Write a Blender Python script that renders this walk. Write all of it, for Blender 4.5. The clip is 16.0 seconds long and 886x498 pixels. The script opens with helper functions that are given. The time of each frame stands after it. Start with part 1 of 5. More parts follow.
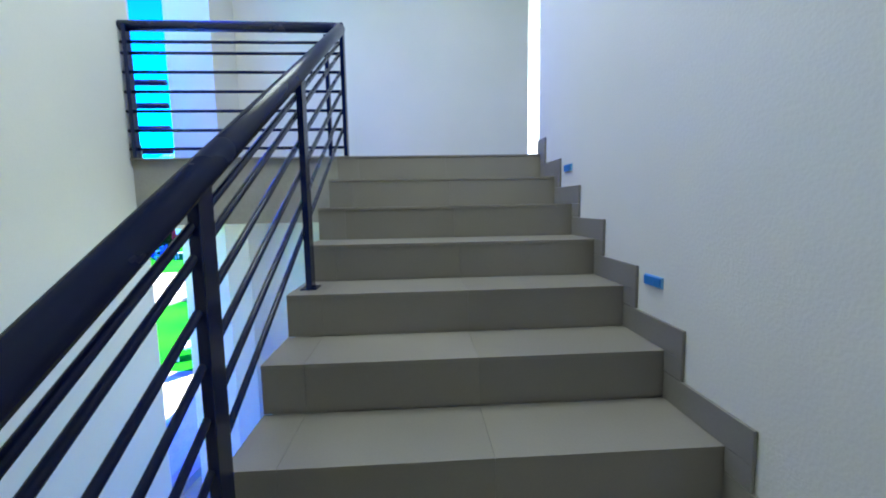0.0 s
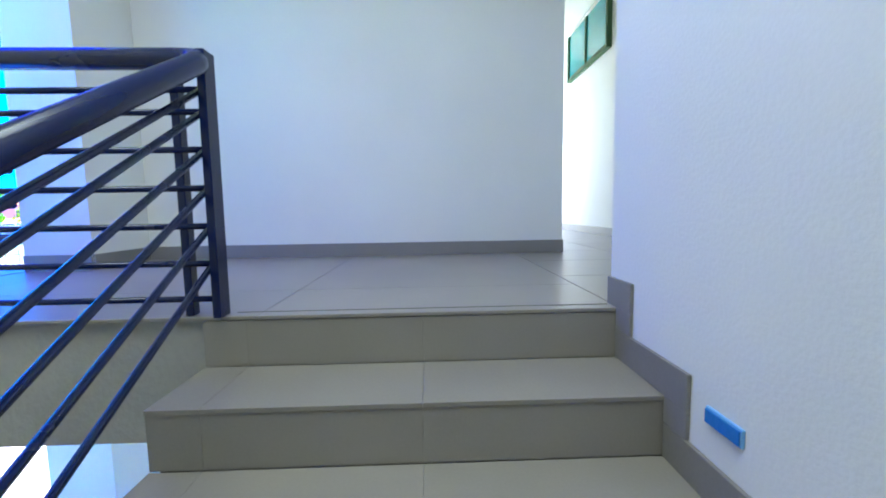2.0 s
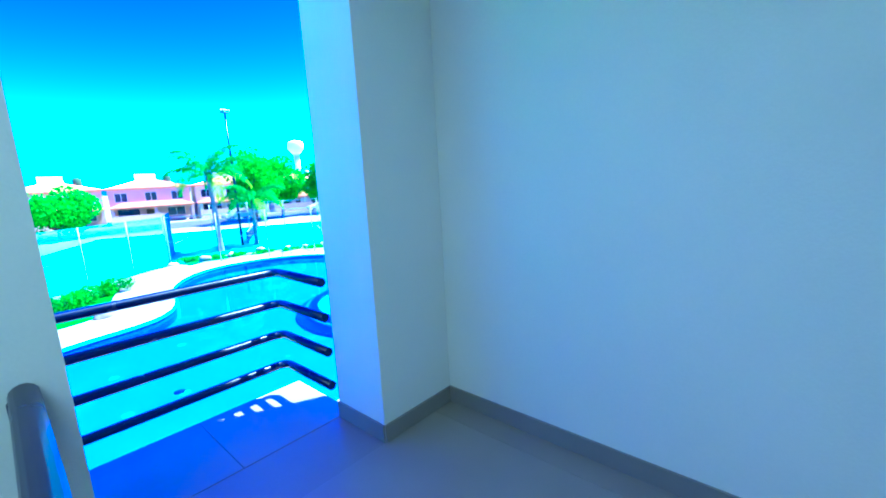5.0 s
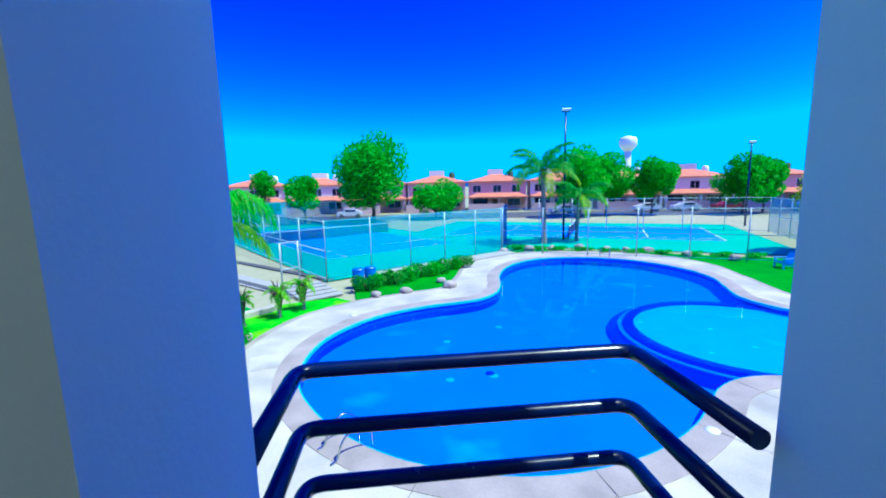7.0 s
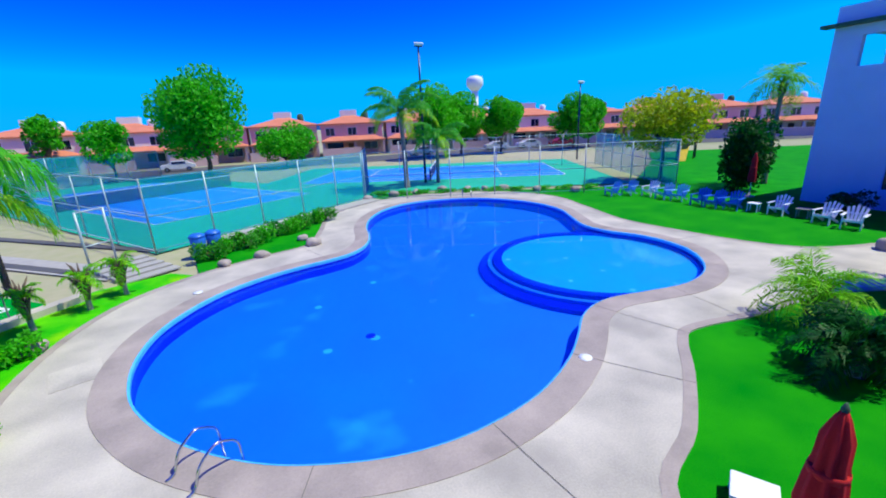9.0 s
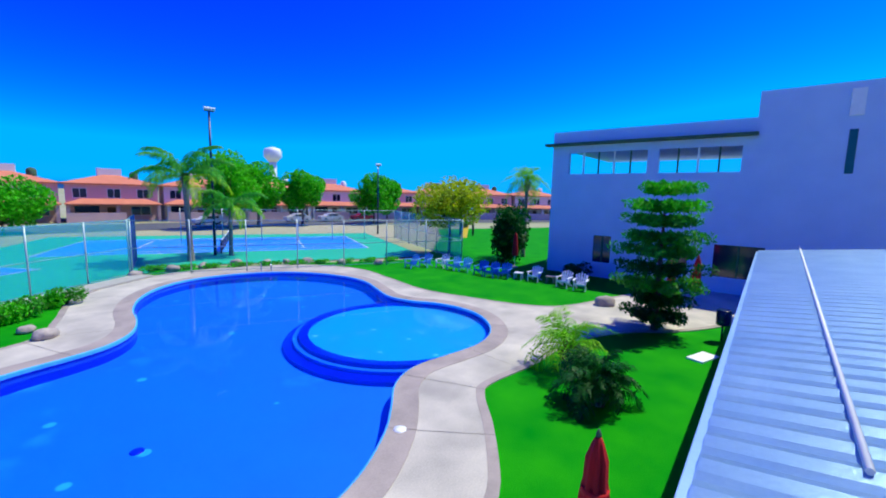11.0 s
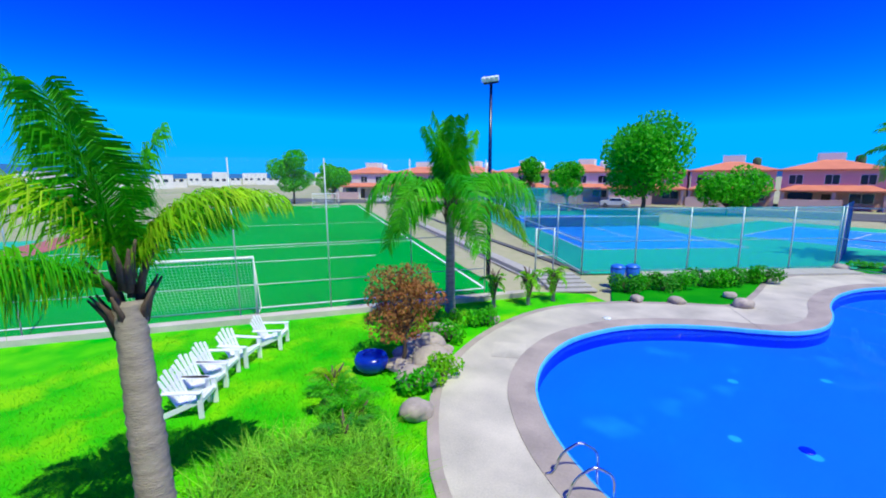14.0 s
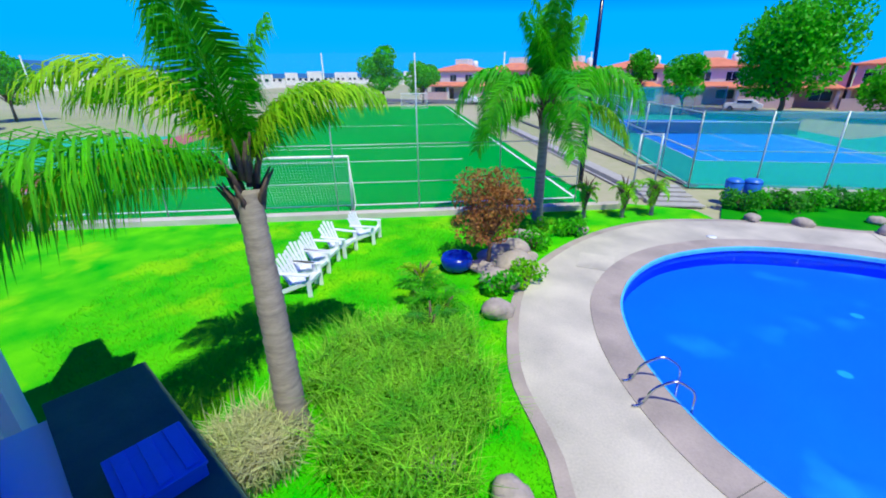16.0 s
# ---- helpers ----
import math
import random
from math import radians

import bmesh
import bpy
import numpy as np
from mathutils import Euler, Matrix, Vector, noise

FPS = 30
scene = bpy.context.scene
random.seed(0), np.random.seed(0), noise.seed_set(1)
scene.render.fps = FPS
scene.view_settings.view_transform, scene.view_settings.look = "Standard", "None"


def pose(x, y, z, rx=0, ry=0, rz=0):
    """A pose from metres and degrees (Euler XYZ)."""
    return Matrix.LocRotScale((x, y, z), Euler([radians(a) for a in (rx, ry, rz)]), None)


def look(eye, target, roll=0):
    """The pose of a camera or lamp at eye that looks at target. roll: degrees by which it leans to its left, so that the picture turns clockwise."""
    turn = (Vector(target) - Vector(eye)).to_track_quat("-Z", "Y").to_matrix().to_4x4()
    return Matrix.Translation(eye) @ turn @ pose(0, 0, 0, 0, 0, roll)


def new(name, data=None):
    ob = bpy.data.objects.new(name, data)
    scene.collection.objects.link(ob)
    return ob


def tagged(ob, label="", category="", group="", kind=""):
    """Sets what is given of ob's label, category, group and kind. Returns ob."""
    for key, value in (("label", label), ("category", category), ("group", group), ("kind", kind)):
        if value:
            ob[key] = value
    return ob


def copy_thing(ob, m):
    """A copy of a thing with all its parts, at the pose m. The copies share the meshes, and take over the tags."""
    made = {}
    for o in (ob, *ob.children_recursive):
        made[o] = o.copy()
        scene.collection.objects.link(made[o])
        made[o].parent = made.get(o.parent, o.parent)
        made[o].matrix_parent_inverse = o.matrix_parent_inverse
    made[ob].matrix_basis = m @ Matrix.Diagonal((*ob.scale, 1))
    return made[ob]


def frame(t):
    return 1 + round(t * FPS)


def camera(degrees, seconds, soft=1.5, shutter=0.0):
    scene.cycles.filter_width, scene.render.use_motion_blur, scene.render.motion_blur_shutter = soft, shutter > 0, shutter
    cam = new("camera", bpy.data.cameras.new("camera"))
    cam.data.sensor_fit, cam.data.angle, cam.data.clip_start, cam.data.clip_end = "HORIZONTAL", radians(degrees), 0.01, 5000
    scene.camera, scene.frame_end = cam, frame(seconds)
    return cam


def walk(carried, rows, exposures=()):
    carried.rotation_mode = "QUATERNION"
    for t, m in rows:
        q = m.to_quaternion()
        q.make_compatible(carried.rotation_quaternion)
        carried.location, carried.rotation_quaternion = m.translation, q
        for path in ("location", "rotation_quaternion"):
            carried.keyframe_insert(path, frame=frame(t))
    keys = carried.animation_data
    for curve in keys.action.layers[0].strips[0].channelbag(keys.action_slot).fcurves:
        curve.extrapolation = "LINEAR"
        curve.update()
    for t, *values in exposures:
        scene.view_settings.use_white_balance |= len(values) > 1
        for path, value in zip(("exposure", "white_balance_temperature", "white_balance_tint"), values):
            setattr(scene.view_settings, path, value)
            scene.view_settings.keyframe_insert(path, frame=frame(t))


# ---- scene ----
from mathutils import geometry

cam = camera(93.9, 16.0, soft=1.9)
PATH = [
    (0, (-2.931, 0.879, 2.956), (-0.945, 0.764, 2.744), -1.0),
    (0.5, (-2.597, 0.841, 3.089), (-0.609, 0.763, 2.88), -1.1),
    (1, (-2.204, 0.659, 3.202), (-0.212, 0.646, 3.021), -1.1),
    (1.5, (-1.837, 0.591, 3.498), (0.15, 0.664, 3.279), -1.9),
    (2, (-1.401, 0.651, 3.648), (0.589, 0.591, 3.458), -0.9),
    (2.5, (-1.052, 0.663, 3.777), (0.922, 0.69, 3.458), -0.3),
    (3, (-0.755, 0.604, 4.016), (1.201, 0.887, 3.71), -2.0),
    (3.2, (-0.639, 0.602, 4.054), (1.321, 0.853, 3.75), -2.2),
    (3.8, (-0.24, 0.68, 4.30), (1.66, 1.16, 3.98), -2.6),
    (4.5, (-0.02, 0.98, 4.58), (1.63, 2.02, 4.25), -3.3),
    (5.3, (0.077, 1.277, 4.736), (1.345, 2.784, 4.39), -3.6),
    (5.5, (0.205, 1.371, 4.753), (1.247, 3.042, 4.402), -4.1),
    (5.6, (0.292, 1.415, 4.756), (1.17, 3.174, 4.391), -3.8),
    (6, (0.338, 1.737, 4.718), (0.852, 3.641, 4.384), -2.0),
    (6.3, (0.421, 1.881, 4.731), (0.676, 3.839, 4.41), -0.8),
    (6.5, (0.38, 2.065, 4.723), (0.624, 4.026, 4.412), -0.3),
    (7, (0.421, 2.399, 4.741), (0.616, 4.367, 4.441), -1.3),
    (7.5, (0.461, 2.767, 4.783), (0.592, 4.736, 4.459), -1.4),
    (8, (0.448, 3.062, 4.74), (0.634, 5.011, 4.333), -1.7),
    (8.5, (0.456, 3.3, 4.738), (0.832, 5.193, 4.215), -2.8),
    (9, (0.506, 3.523, 4.756), (1.301, 5.264, 4.174), -2.6),
    (9.2, (0.533, 3.57, 4.738), (1.555, 5.192, 4.169), -2.1),
    (11.3, (0.346, 3.56, 4.814), (1.905, 4.791, 4.585), 1.1),
    (11.5, (0.331, 3.58, 4.801), (1.722, 4.999, 4.575), 1.1),
    (12, (0.294, 3.637, 4.788), (1.186, 5.411, 4.547), 0.9),
    (12.5, (0.301, 3.705, 4.736), (0.645, 5.658, 4.476), 0.5),
    (13, (0.315, 3.701, 4.693), (0.138, 5.674, 4.412), -0.1),
    (13.5, (0.223, 3.704, 4.673), (-0.391, 5.583, 4.368), -0.3),
    (14, (0.184, 3.673, 4.654), (-0.78, 5.391, 4.309), -0.2),
    (14.5, (0.175, 3.668, 4.611), (-1.039, 5.203, 4.198), -0.1),
    (15, (0.127, 3.64, 4.613), (-1.238, 5.009, 4.101), 0.0),
    (15.5, (0.095, 3.647, 4.581), (-1.321, 4.899, 3.927), -0.0),
    (16, (0.108, 3.649, 4.587), (-1.112, 5.032, 3.814), -0.6),
]
walk(cam, [(t, look(eye, target, roll)) for t, eye, target, roll in PATH],
     exposures=[(0, 3.12, 6500, 1), (3.2, 3.05, 6500, 1), (5.3, 2.15, 4100, -28), (6.0, 1.25, 3900, -30), (7.1, 0.68, 5500, -8), (8.0, 0.3, 6500, 0), (16.0, 0.3, 6500, 0)])

# ---- world and sun ----
SUN = Vector((0.42, -0.20, 0.885)).normalized()
world = bpy.data.worlds.new("sky")
scene.world = world
world.use_nodes = True
wn, wl = world.node_tree.nodes, world.node_tree.links
sky = wn.new("ShaderNodeTexSky")
sky.sky_type, sky.sun_disc = "NISHITA", False
sky.sun_elevation = math.asin(SUN.z)
sky.sun_rotation = math.atan2(SUN.x, SUN.y)
sky.air_density, sky.dust_density, sky.ozone_density = 1.0, 0.6, 3.0
deep = wn.new("ShaderNodeMix")
deep.data_type, deep.blend_type = "RGBA", "MULTIPLY"
deep.inputs["Factor"].default_value = 1.0
deep.inputs["B"].default_value = (0.07, 0.53, 1.30, 1)
wl.new(sky.outputs[0], deep.inputs["A"])
gam = wn.new("ShaderNodeGamma")
gam.inputs["Gamma"].default_value = 1.6
wl.new(deep.outputs["Result"], gam.inputs["Color"])
split, green, scaled, merge = wn.new("ShaderNodeSeparateColor"), wn.new("ShaderNodeMath"), wn.new("ShaderNodeMath"), wn.new("ShaderNodeCombineColor")
green.operation, scaled.operation = "POWER", "MULTIPLY"
green.inputs[1].default_value, scaled.inputs[1].default_value = 1.95, 4.0 ** -0.95
wl.new(gam.outputs[0], split.inputs[0])
wl.new(split.outputs[1], green.inputs[0])
wl.new(green.outputs[0], scaled.inputs[0])
wl.new(split.outputs[0], merge.inputs[0])
wl.new(scaled.outputs[0], merge.inputs[1])
wl.new(split.outputs[2], merge.inputs[2])
cap = wn.new("ShaderNodeMix")
cap.data_type, cap.blend_type = "RGBA", "DARKEN"
cap.inputs["Factor"].default_value = 1.0
cap.inputs["B"].default_value = (6.0, 5.2, 16.0, 1)
wl.new(merge.outputs[0], cap.inputs["A"])
wl.new(cap.outputs["Result"], wn["Background"].inputs["Color"])
wn["Background"].inputs["Strength"].default_value = 0.07
sun = new("sun", bpy.data.lights.new("sun", "SUN"))
sun.data.energy, sun.data.angle, sun.data.color = 4.0, radians(0.53), (1.0, 0.965, 0.72)
sun.matrix_world = look(SUN * 50, (0, 0, 0))


TOP = 6.23


def fill_light(name, eye, target, w, h, watts):
    """An area lamp added indoors in place of the sky's light."""
    a = new(name, bpy.data.lights.new(name, "AREA"))
    a.data.shape, a.data.size, a.data.size_y, a.data.energy, a.data.color = "RECTANGLE", w, h, watts, (0.86, 0.97, 1.0)
    a.matrix_world = look(eye, target)


# Unseen lamp under the ceiling, added to brighten stairs and landing.
fill_light("stair_fill_light", (-1.1, 1.1, TOP), (-1.1, 1.1001, 0), 1.5, 1.5, 9.0)
# Lamp in the end wall's unseen opening, added to brighten the corridor.
fill_light("corridor_fill_light", (6.18, -0.95, 4.5), (0, -0.95, 4.5), 1.0, 2.2, 9)

# ---- materials ----
def mat(name, col, col2=None, rough=0.6, metal=0.0, scale=3.0, fine=40.0, bump=0.15, spec=0.5, rnd=0.0, stretch=None):
    """Two scales of variation between col and col2, with fine relief."""
    m = bpy.data.materials.new(name)
    m.use_nodes = True
    n, l = m.node_tree.nodes, m.node_tree.links
    b = n["Principled BSDF"]
    b.inputs["Metallic"].default_value = metal
    b.inputs["Specular IOR Level"].default_value = spec
    col2 = col2 or tuple(c * 0.8 for c in col)
    tc = n.new("ShaderNodeTexCoord")
    src = tc.outputs["Object"]
    if stretch:
        mp = n.new("ShaderNodeMapping")
        mp.inputs["Scale"].default_value = stretch
        l.new(src, mp.inputs["Vector"])
        src = mp.outputs[0]
    big, small = n.new("ShaderNodeTexNoise"), n.new("ShaderNodeTexNoise")
    big.inputs["Scale"].default_value, big.inputs["Detail"].default_value = scale, 5
    small.inputs["Scale"].default_value, small.inputs["Detail"].default_value = fine, 3
    l.new(src, big.inputs["Vector"])
    l.new(src, small.inputs["Vector"])
    add = n.new("ShaderNodeMath")
    add.operation = "MULTIPLY_ADD"
    add.inputs[1].default_value = 0.35
    l.new(small.outputs["Fac"], add.inputs[0])
    l.new(big.outputs["Fac"], add.inputs[2])
    ramp = n.new("ShaderNodeMapRange")
    ramp.inputs["From Min"].default_value, ramp.inputs["From Max"].default_value = 0.45, 0.9
    l.new(add.outputs[0], ramp.inputs["Value"])
    mix = n.new("ShaderNodeMix")
    mix.data_type = "RGBA"
    mix.inputs["A"].default_value, mix.inputs["B"].default_value = (*col, 1), (*col2, 1)
    l.new(ramp.outputs[0], mix.inputs["Factor"])
    out = mix.outputs["Result"]
    if rnd:
        info, hs, mr = n.new("ShaderNodeObjectInfo"), n.new("ShaderNodeHueSaturation"), n.new("ShaderNodeMapRange")
        mr.inputs["To Min"].default_value, mr.inputs["To Max"].default_value = 1 - rnd, 1 + rnd
        l.new(info.outputs["Random"], mr.inputs["Value"])
        l.new(mr.outputs[0], hs.inputs["Value"])
        l.new(out, hs.inputs["Color"])
        out = hs.outputs[0]
    l.new(out, b.inputs["Base Color"])
    rr = n.new("ShaderNodeMapRange")
    rr.inputs["To Min"].default_value, rr.inputs["To Max"].default_value = max(0.02, rough - 0.08), min(1, rough + 0.08)
    l.new(small.outputs["Fac"], rr.inputs["Value"])
    l.new(rr.outputs[0], b.inputs["Roughness"])
    if bump:
        bp = n.new("ShaderNodeBump")
        bp.inputs["Strength"].default_value, bp.inputs["Distance"].default_value = bump, 0.02
        l.new(small.outputs["Fac"], bp.inputs["Height"])
        l.new(bp.outputs[0], b.inputs["Normal"])
    return m


def leaf_mat(name, col, col2, rnd=0.25):
    """Leaves: colour varies leaf by leaf, and light shines through them."""
    m = mat(name, col, col2, rough=0.55, scale=1.5, fine=12, bump=0, spec=0.3)
    n, l = m.node_tree.nodes, m.node_tree.links
    b, o = n["Principled BSDF"], n["Material Output"]
    src = b.inputs["Base Color"].links[0].from_socket
    geo, mr, hs = n.new("ShaderNodeNewGeometry"), n.new("ShaderNodeMapRange"), n.new("ShaderNodeHueSaturation")
    mr.inputs["To Min"].default_value, mr.inputs["To Max"].default_value = 1 - rnd, 1 + rnd
    l.new(geo.outputs["Random Per Island"], mr.inputs["Value"])
    l.new(mr.outputs[0], hs.inputs["Value"])
    l.new(src, hs.inputs["Color"])
    l.new(hs.outputs[0], b.inputs["Base Color"])
    mix = hs.inputs["Color"].links[0].from_node
    info, ad = n.new("ShaderNodeObjectInfo"), n.new("ShaderNodeMath")
    ad.operation, ad.use_clamp = "MULTIPLY_ADD", True
    ad.inputs[1].default_value = 0.35
    l.new(info.outputs["Random"], ad.inputs[0])
    l.new(mix.inputs["Factor"].links[0].from_socket, ad.inputs[2])
    l.new(ad.outputs[0], mix.inputs["Factor"])
    tr, mx = n.new("ShaderNodeBsdfTranslucent"), n.new("ShaderNodeMixShader")
    mx.inputs[0].default_value = 0.45
    l.new(hs.outputs[0], tr.inputs["Color"])
    l.new(b.outputs[0], mx.inputs[1])
    l.new(tr.outputs[0], mx.inputs[2])
    l.new(mx.outputs[0], o.inputs["Surface"])
    return m


def clear_mat(name, col, alpha, rough=0.05, gloss=True):
    """A see-through sheet: tinted, with a glossy skin where gloss is set."""
    m = bpy.data.materials.new(name)
    m.use_nodes = True
    n, l = m.node_tree.nodes, m.node_tree.links
    o = n["Material Output"]
    b = n["Principled BSDF"]
    b.inputs["Base Color"].default_value = (*col, 1)
    b.inputs["Roughness"].default_value = rough
    tr, mx = n.new("ShaderNodeBsdfTransparent"), n.new("ShaderNodeMixShader")
    tr.inputs["Color"].default_value = (*[min(1, 0.6 + 0.4 * c) for c in col], 1) if gloss else (1, 1, 1, 1)
    mx.inputs[0].default_value = alpha
    l.new(tr.outputs[0], mx.inputs[1])
    l.new(b.outputs[0], mx.inputs[2])
    last = mx
    if gloss:
        gl, fr, m2 = n.new("ShaderNodeBsdfGlossy"), n.new("ShaderNodeFresnel"), n.new("ShaderNodeMixShader")
        gl.inputs["Roughness"].default_value = rough
        fr.inputs["IOR"].default_value = 1.33
        noi, bp = n.new("ShaderNodeTexNoise"), n.new("ShaderNodeBump")
        tc = n.new("ShaderNodeTexCoord")
        noi.inputs["Scale"].default_value, noi.inputs["Detail"].default_value = 1.6, 3
        bp.inputs["Strength"].default_value, bp.inputs["Distance"].default_value = 0.03, 0.03
        l.new(tc.outputs["Object"], noi.inputs["Vector"])
        l.new(noi.outputs["Fac"], bp.inputs["Height"])
        l.new(bp.outputs[0], gl.inputs["Normal"])
        l.new(fr.outputs[0], m2.inputs[0])
        l.new(mx.outputs[0], m2.inputs[1])
        l.new(gl.outputs[0], m2.inputs[2])
        last = m2
    l.new(last.outputs[0], o.inputs["Surface"])
    return m


WALL = mat("plaster", (0.80, 0.79, 0.75), (0.74, 0.74, 0.70), rough=0.85, scale=1.2, fine=90, bump=0.08)
WALL_OUT = mat("painted_render", (0.50, 0.62, 0.80), (0.44, 0.56, 0.75), rough=0.85, scale=0.8, fine=60, bump=0.15)
TILE = mat("grey_tile", (0.29, 0.262, 0.232), (0.25, 0.226, 0.20), rough=0.36, scale=2, fine=120, bump=0.03, rnd=0.06)
GROUT = mat("grout", (0.15, 0.14, 0.125), rough=0.9)
BASE = mat("skirting_tile", (0.25, 0.235, 0.22), (0.22, 0.205, 0.195), rough=0.42, fine=120, bump=0.03, rnd=0.05)
CONC = mat("bare_concrete", (0.42, 0.40, 0.36), (0.34, 0.32, 0.29), rough=0.85, fine=50)
STEEL = mat("dark_steel", (0.001, 0.006, 0.05), (0.001, 0.009, 0.07), rough=0.25, fine=6, bump=0)
BLUE_TAPE = mat("blue_film", (0.02, 0.20, 0.62), rough=0.4)
CHROME = mat("steel_tube", (0.6, 0.62, 0.66), rough=0.2, metal=1.0, bump=0)
# Darker green of the east and north lawns and the planted strip.
GRASS_E = mat("darker_lawn_grass", (0.002, 0.20, 0.002), (0.02, 0.30, 0.002), rough=0.95, scale=0.8, fine=35, bump=0.5, spec=0.1)
GRASS = mat("lawn_grass", (0.005, 0.38, 0.001), (0.12, 0.58, 0.002), rough=0.95, scale=1.1, fine=35, bump=0.5, spec=0.1)
TURF = mat("green_turf", (0.002, 0.26, 0.022), (0.004, 0.32, 0.03), rough=0.95, scale=0.15, fine=20, bump=0.2, spec=0.1)
EARTH = mat("dry_earth", (0.44, 0.38, 0.26), (0.24, 0.30, 0.10), rough=1.0, scale=0.03, fine=1.5, bump=0.2)
DECK = mat("deck_concrete", (0.63, 0.565, 0.47), (0.37, 0.335, 0.29), rough=0.85, scale=0.7, fine=30, bump=0.12, rnd=0.04)
COPING = mat("coping_concrete", (0.42, 0.345, 0.305), (0.27, 0.225, 0.205), rough=0.8, scale=1.0, fine=30, bump=0.15, rnd=0.05)
POOL_F = mat("pool_plaster", (0.0, 0.17, 0.85), (0.0, 0.20, 0.90), rough=0.6, scale=0.5, fine=4, bump=0)
POOL_K = mat("light_pool_plaster", (0.0, 0.42, 0.90), (0.006, 0.38, 0.90), rough=0.6, scale=0.8, fine=5, bump=0)
POOL_W = mat("navy_pool_tile", (0.0, 0.006, 0.55), (0.0, 0.010, 0.65), rough=0.3, scale=3, fine=20, bump=0)
# Glow along the water's edge, put into a pale blue strip.
POOL_LIP = mat("pale_blue_edge_glow", (0.06, 0.42, 0.88), (0.12, 0.50, 0.90), rough=0.25, scale=3, fine=20, bump=0)
WATER = clear_mat("pool_water", (0.01, 0.22, 0.9), 0.02, rough=0.03)
COURT_B = mat("blue_court_paint", (0.0, 0.19, 0.85), (0.004, 0.23, 0.9), rough=0.8, scale=0.2, fine=10, bump=0.05)
COURT_G = mat("green_court_paint", (0.01, 0.38, 0.22), (0.015, 0.43, 0.26), rough=0.8, scale=0.2, fine=10, bump=0.05)
CLAY = mat("red_court_paint", (0.40, 0.12, 0.10), (0.34, 0.10, 0.09), rough=0.85, scale=0.2)
WHITE = mat("white_paint", (0.82, 0.82, 0.80), (0.76, 0.76, 0.75), rough=0.55, bump=0.05)
PLASTIC_W = mat("white_plastic", (0.83, 0.84, 0.86), (0.78, 0.79, 0.82), rough=0.35, bump=0.03)
PLASTIC_B = mat("blue_plastic", (0.03, 0.16, 0.62), (0.02, 0.12, 0.52), rough=0.35, bump=0.03)
PLASTIC_S = mat("pale_blue_plastic", (0.20, 0.45, 0.80), (0.17, 0.40, 0.74), rough=0.35, bump=0.03)
TRUNK = mat("palm_bark", (0.34, 0.29, 0.25), (0.20, 0.17, 0.15), rough=0.95, scale=4, fine=18, bump=0.7, stretch=(1, 1, 5))
BARK = mat("tree_bark", (0.16, 0.11, 0.08), (0.09, 0.06, 0.045), rough=0.95, scale=5, fine=25, bump=0.6)
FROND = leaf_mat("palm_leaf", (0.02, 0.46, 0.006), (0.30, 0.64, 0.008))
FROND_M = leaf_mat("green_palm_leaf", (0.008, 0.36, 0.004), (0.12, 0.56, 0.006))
# Yellower leaves, with the sunlight on arching fronds put into the colour.
FROND_Y = leaf_mat("sunlit_yellow_palm_leaf", (0.15, 0.54, 0.008), (0.42, 0.66, 0.015))
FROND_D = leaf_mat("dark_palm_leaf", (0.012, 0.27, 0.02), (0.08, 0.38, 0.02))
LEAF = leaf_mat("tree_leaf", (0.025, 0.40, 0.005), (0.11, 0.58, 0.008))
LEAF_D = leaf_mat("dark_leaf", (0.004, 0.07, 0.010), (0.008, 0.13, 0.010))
LEAF_Y = leaf_mat("yellow_leaf", (0.62, 0.56, 0.01), (0.34, 0.50, 0.01))
LEAF_R = leaf_mat("russet_leaf", (0.46, 0.13, 0.05), (0.40, 0.20, 0.05))
STONE = mat("field_stone", (0.46, 0.38, 0.33), (0.28, 0.24, 0.21), rough=0.9, scale=3, fine=14, bump=0.6, rnd=0.15)
ROOF_T = mat("terracotta", (0.66, 0.22, 0.12), (0.55, 0.17, 0.09), rough=0.85, scale=0.6, fine=9, bump=0.4)
HOUSE_W = mat("house_paint", (0.78, 0.74, 0.68), (0.70, 0.66, 0.60), rough=0.85, scale=0.4, bump=0.05, rnd=0.05)
HOUSE_P = mat("rose_house_paint", (0.72, 0.48, 0.42), (0.66, 0.42, 0.37), rough=0.85, scale=0.4, bump=0.05)
GLASS_D = mat("dark_glass", (0.02, 0.025, 0.05), rough=0.08, bump=0, spec=0.8)
ASPHALT = mat("asphalt", (0.11, 0.11, 0.11), (0.07, 0.07, 0.075), rough=0.9, scale=0.3, fine=25)
FENCE_G = mat("green_steel", (0.10, 0.30, 0.30), (0.08, 0.25, 0.26), rough=0.5, bump=0.03)
FENCE_W = mat("galvanised_steel", (0.48, 0.55, 0.55), (0.40, 0.46, 0.46), rough=0.45, metal=0.3, bump=0.03)
SCREEN = clear_mat("teal_wind_screen", (0.0, 0.40, 0.47), 0.30, rough=0.8, gloss=False)
NET = clear_mat("white_net", (0.6, 0.7, 0.75), 0.30, rough=0.9, gloss=False)
CHAIN = clear_mat("chain_link", (0.35, 0.5, 0.5), 0.02, rough=0.7, gloss=False)
RED = mat("red_canvas", (0.50, 0.006, 0.010), (0.38, 0.004, 0.008), rough=0.85, scale=5, bump=0.2)
METAL_ROOF = mat("roof_sheet", (0.42, 0.62, 0.86), (0.30, 0.50, 0.78), rough=0.35, metal=0.4, scale=1.2, fine=20, bump=0.1)
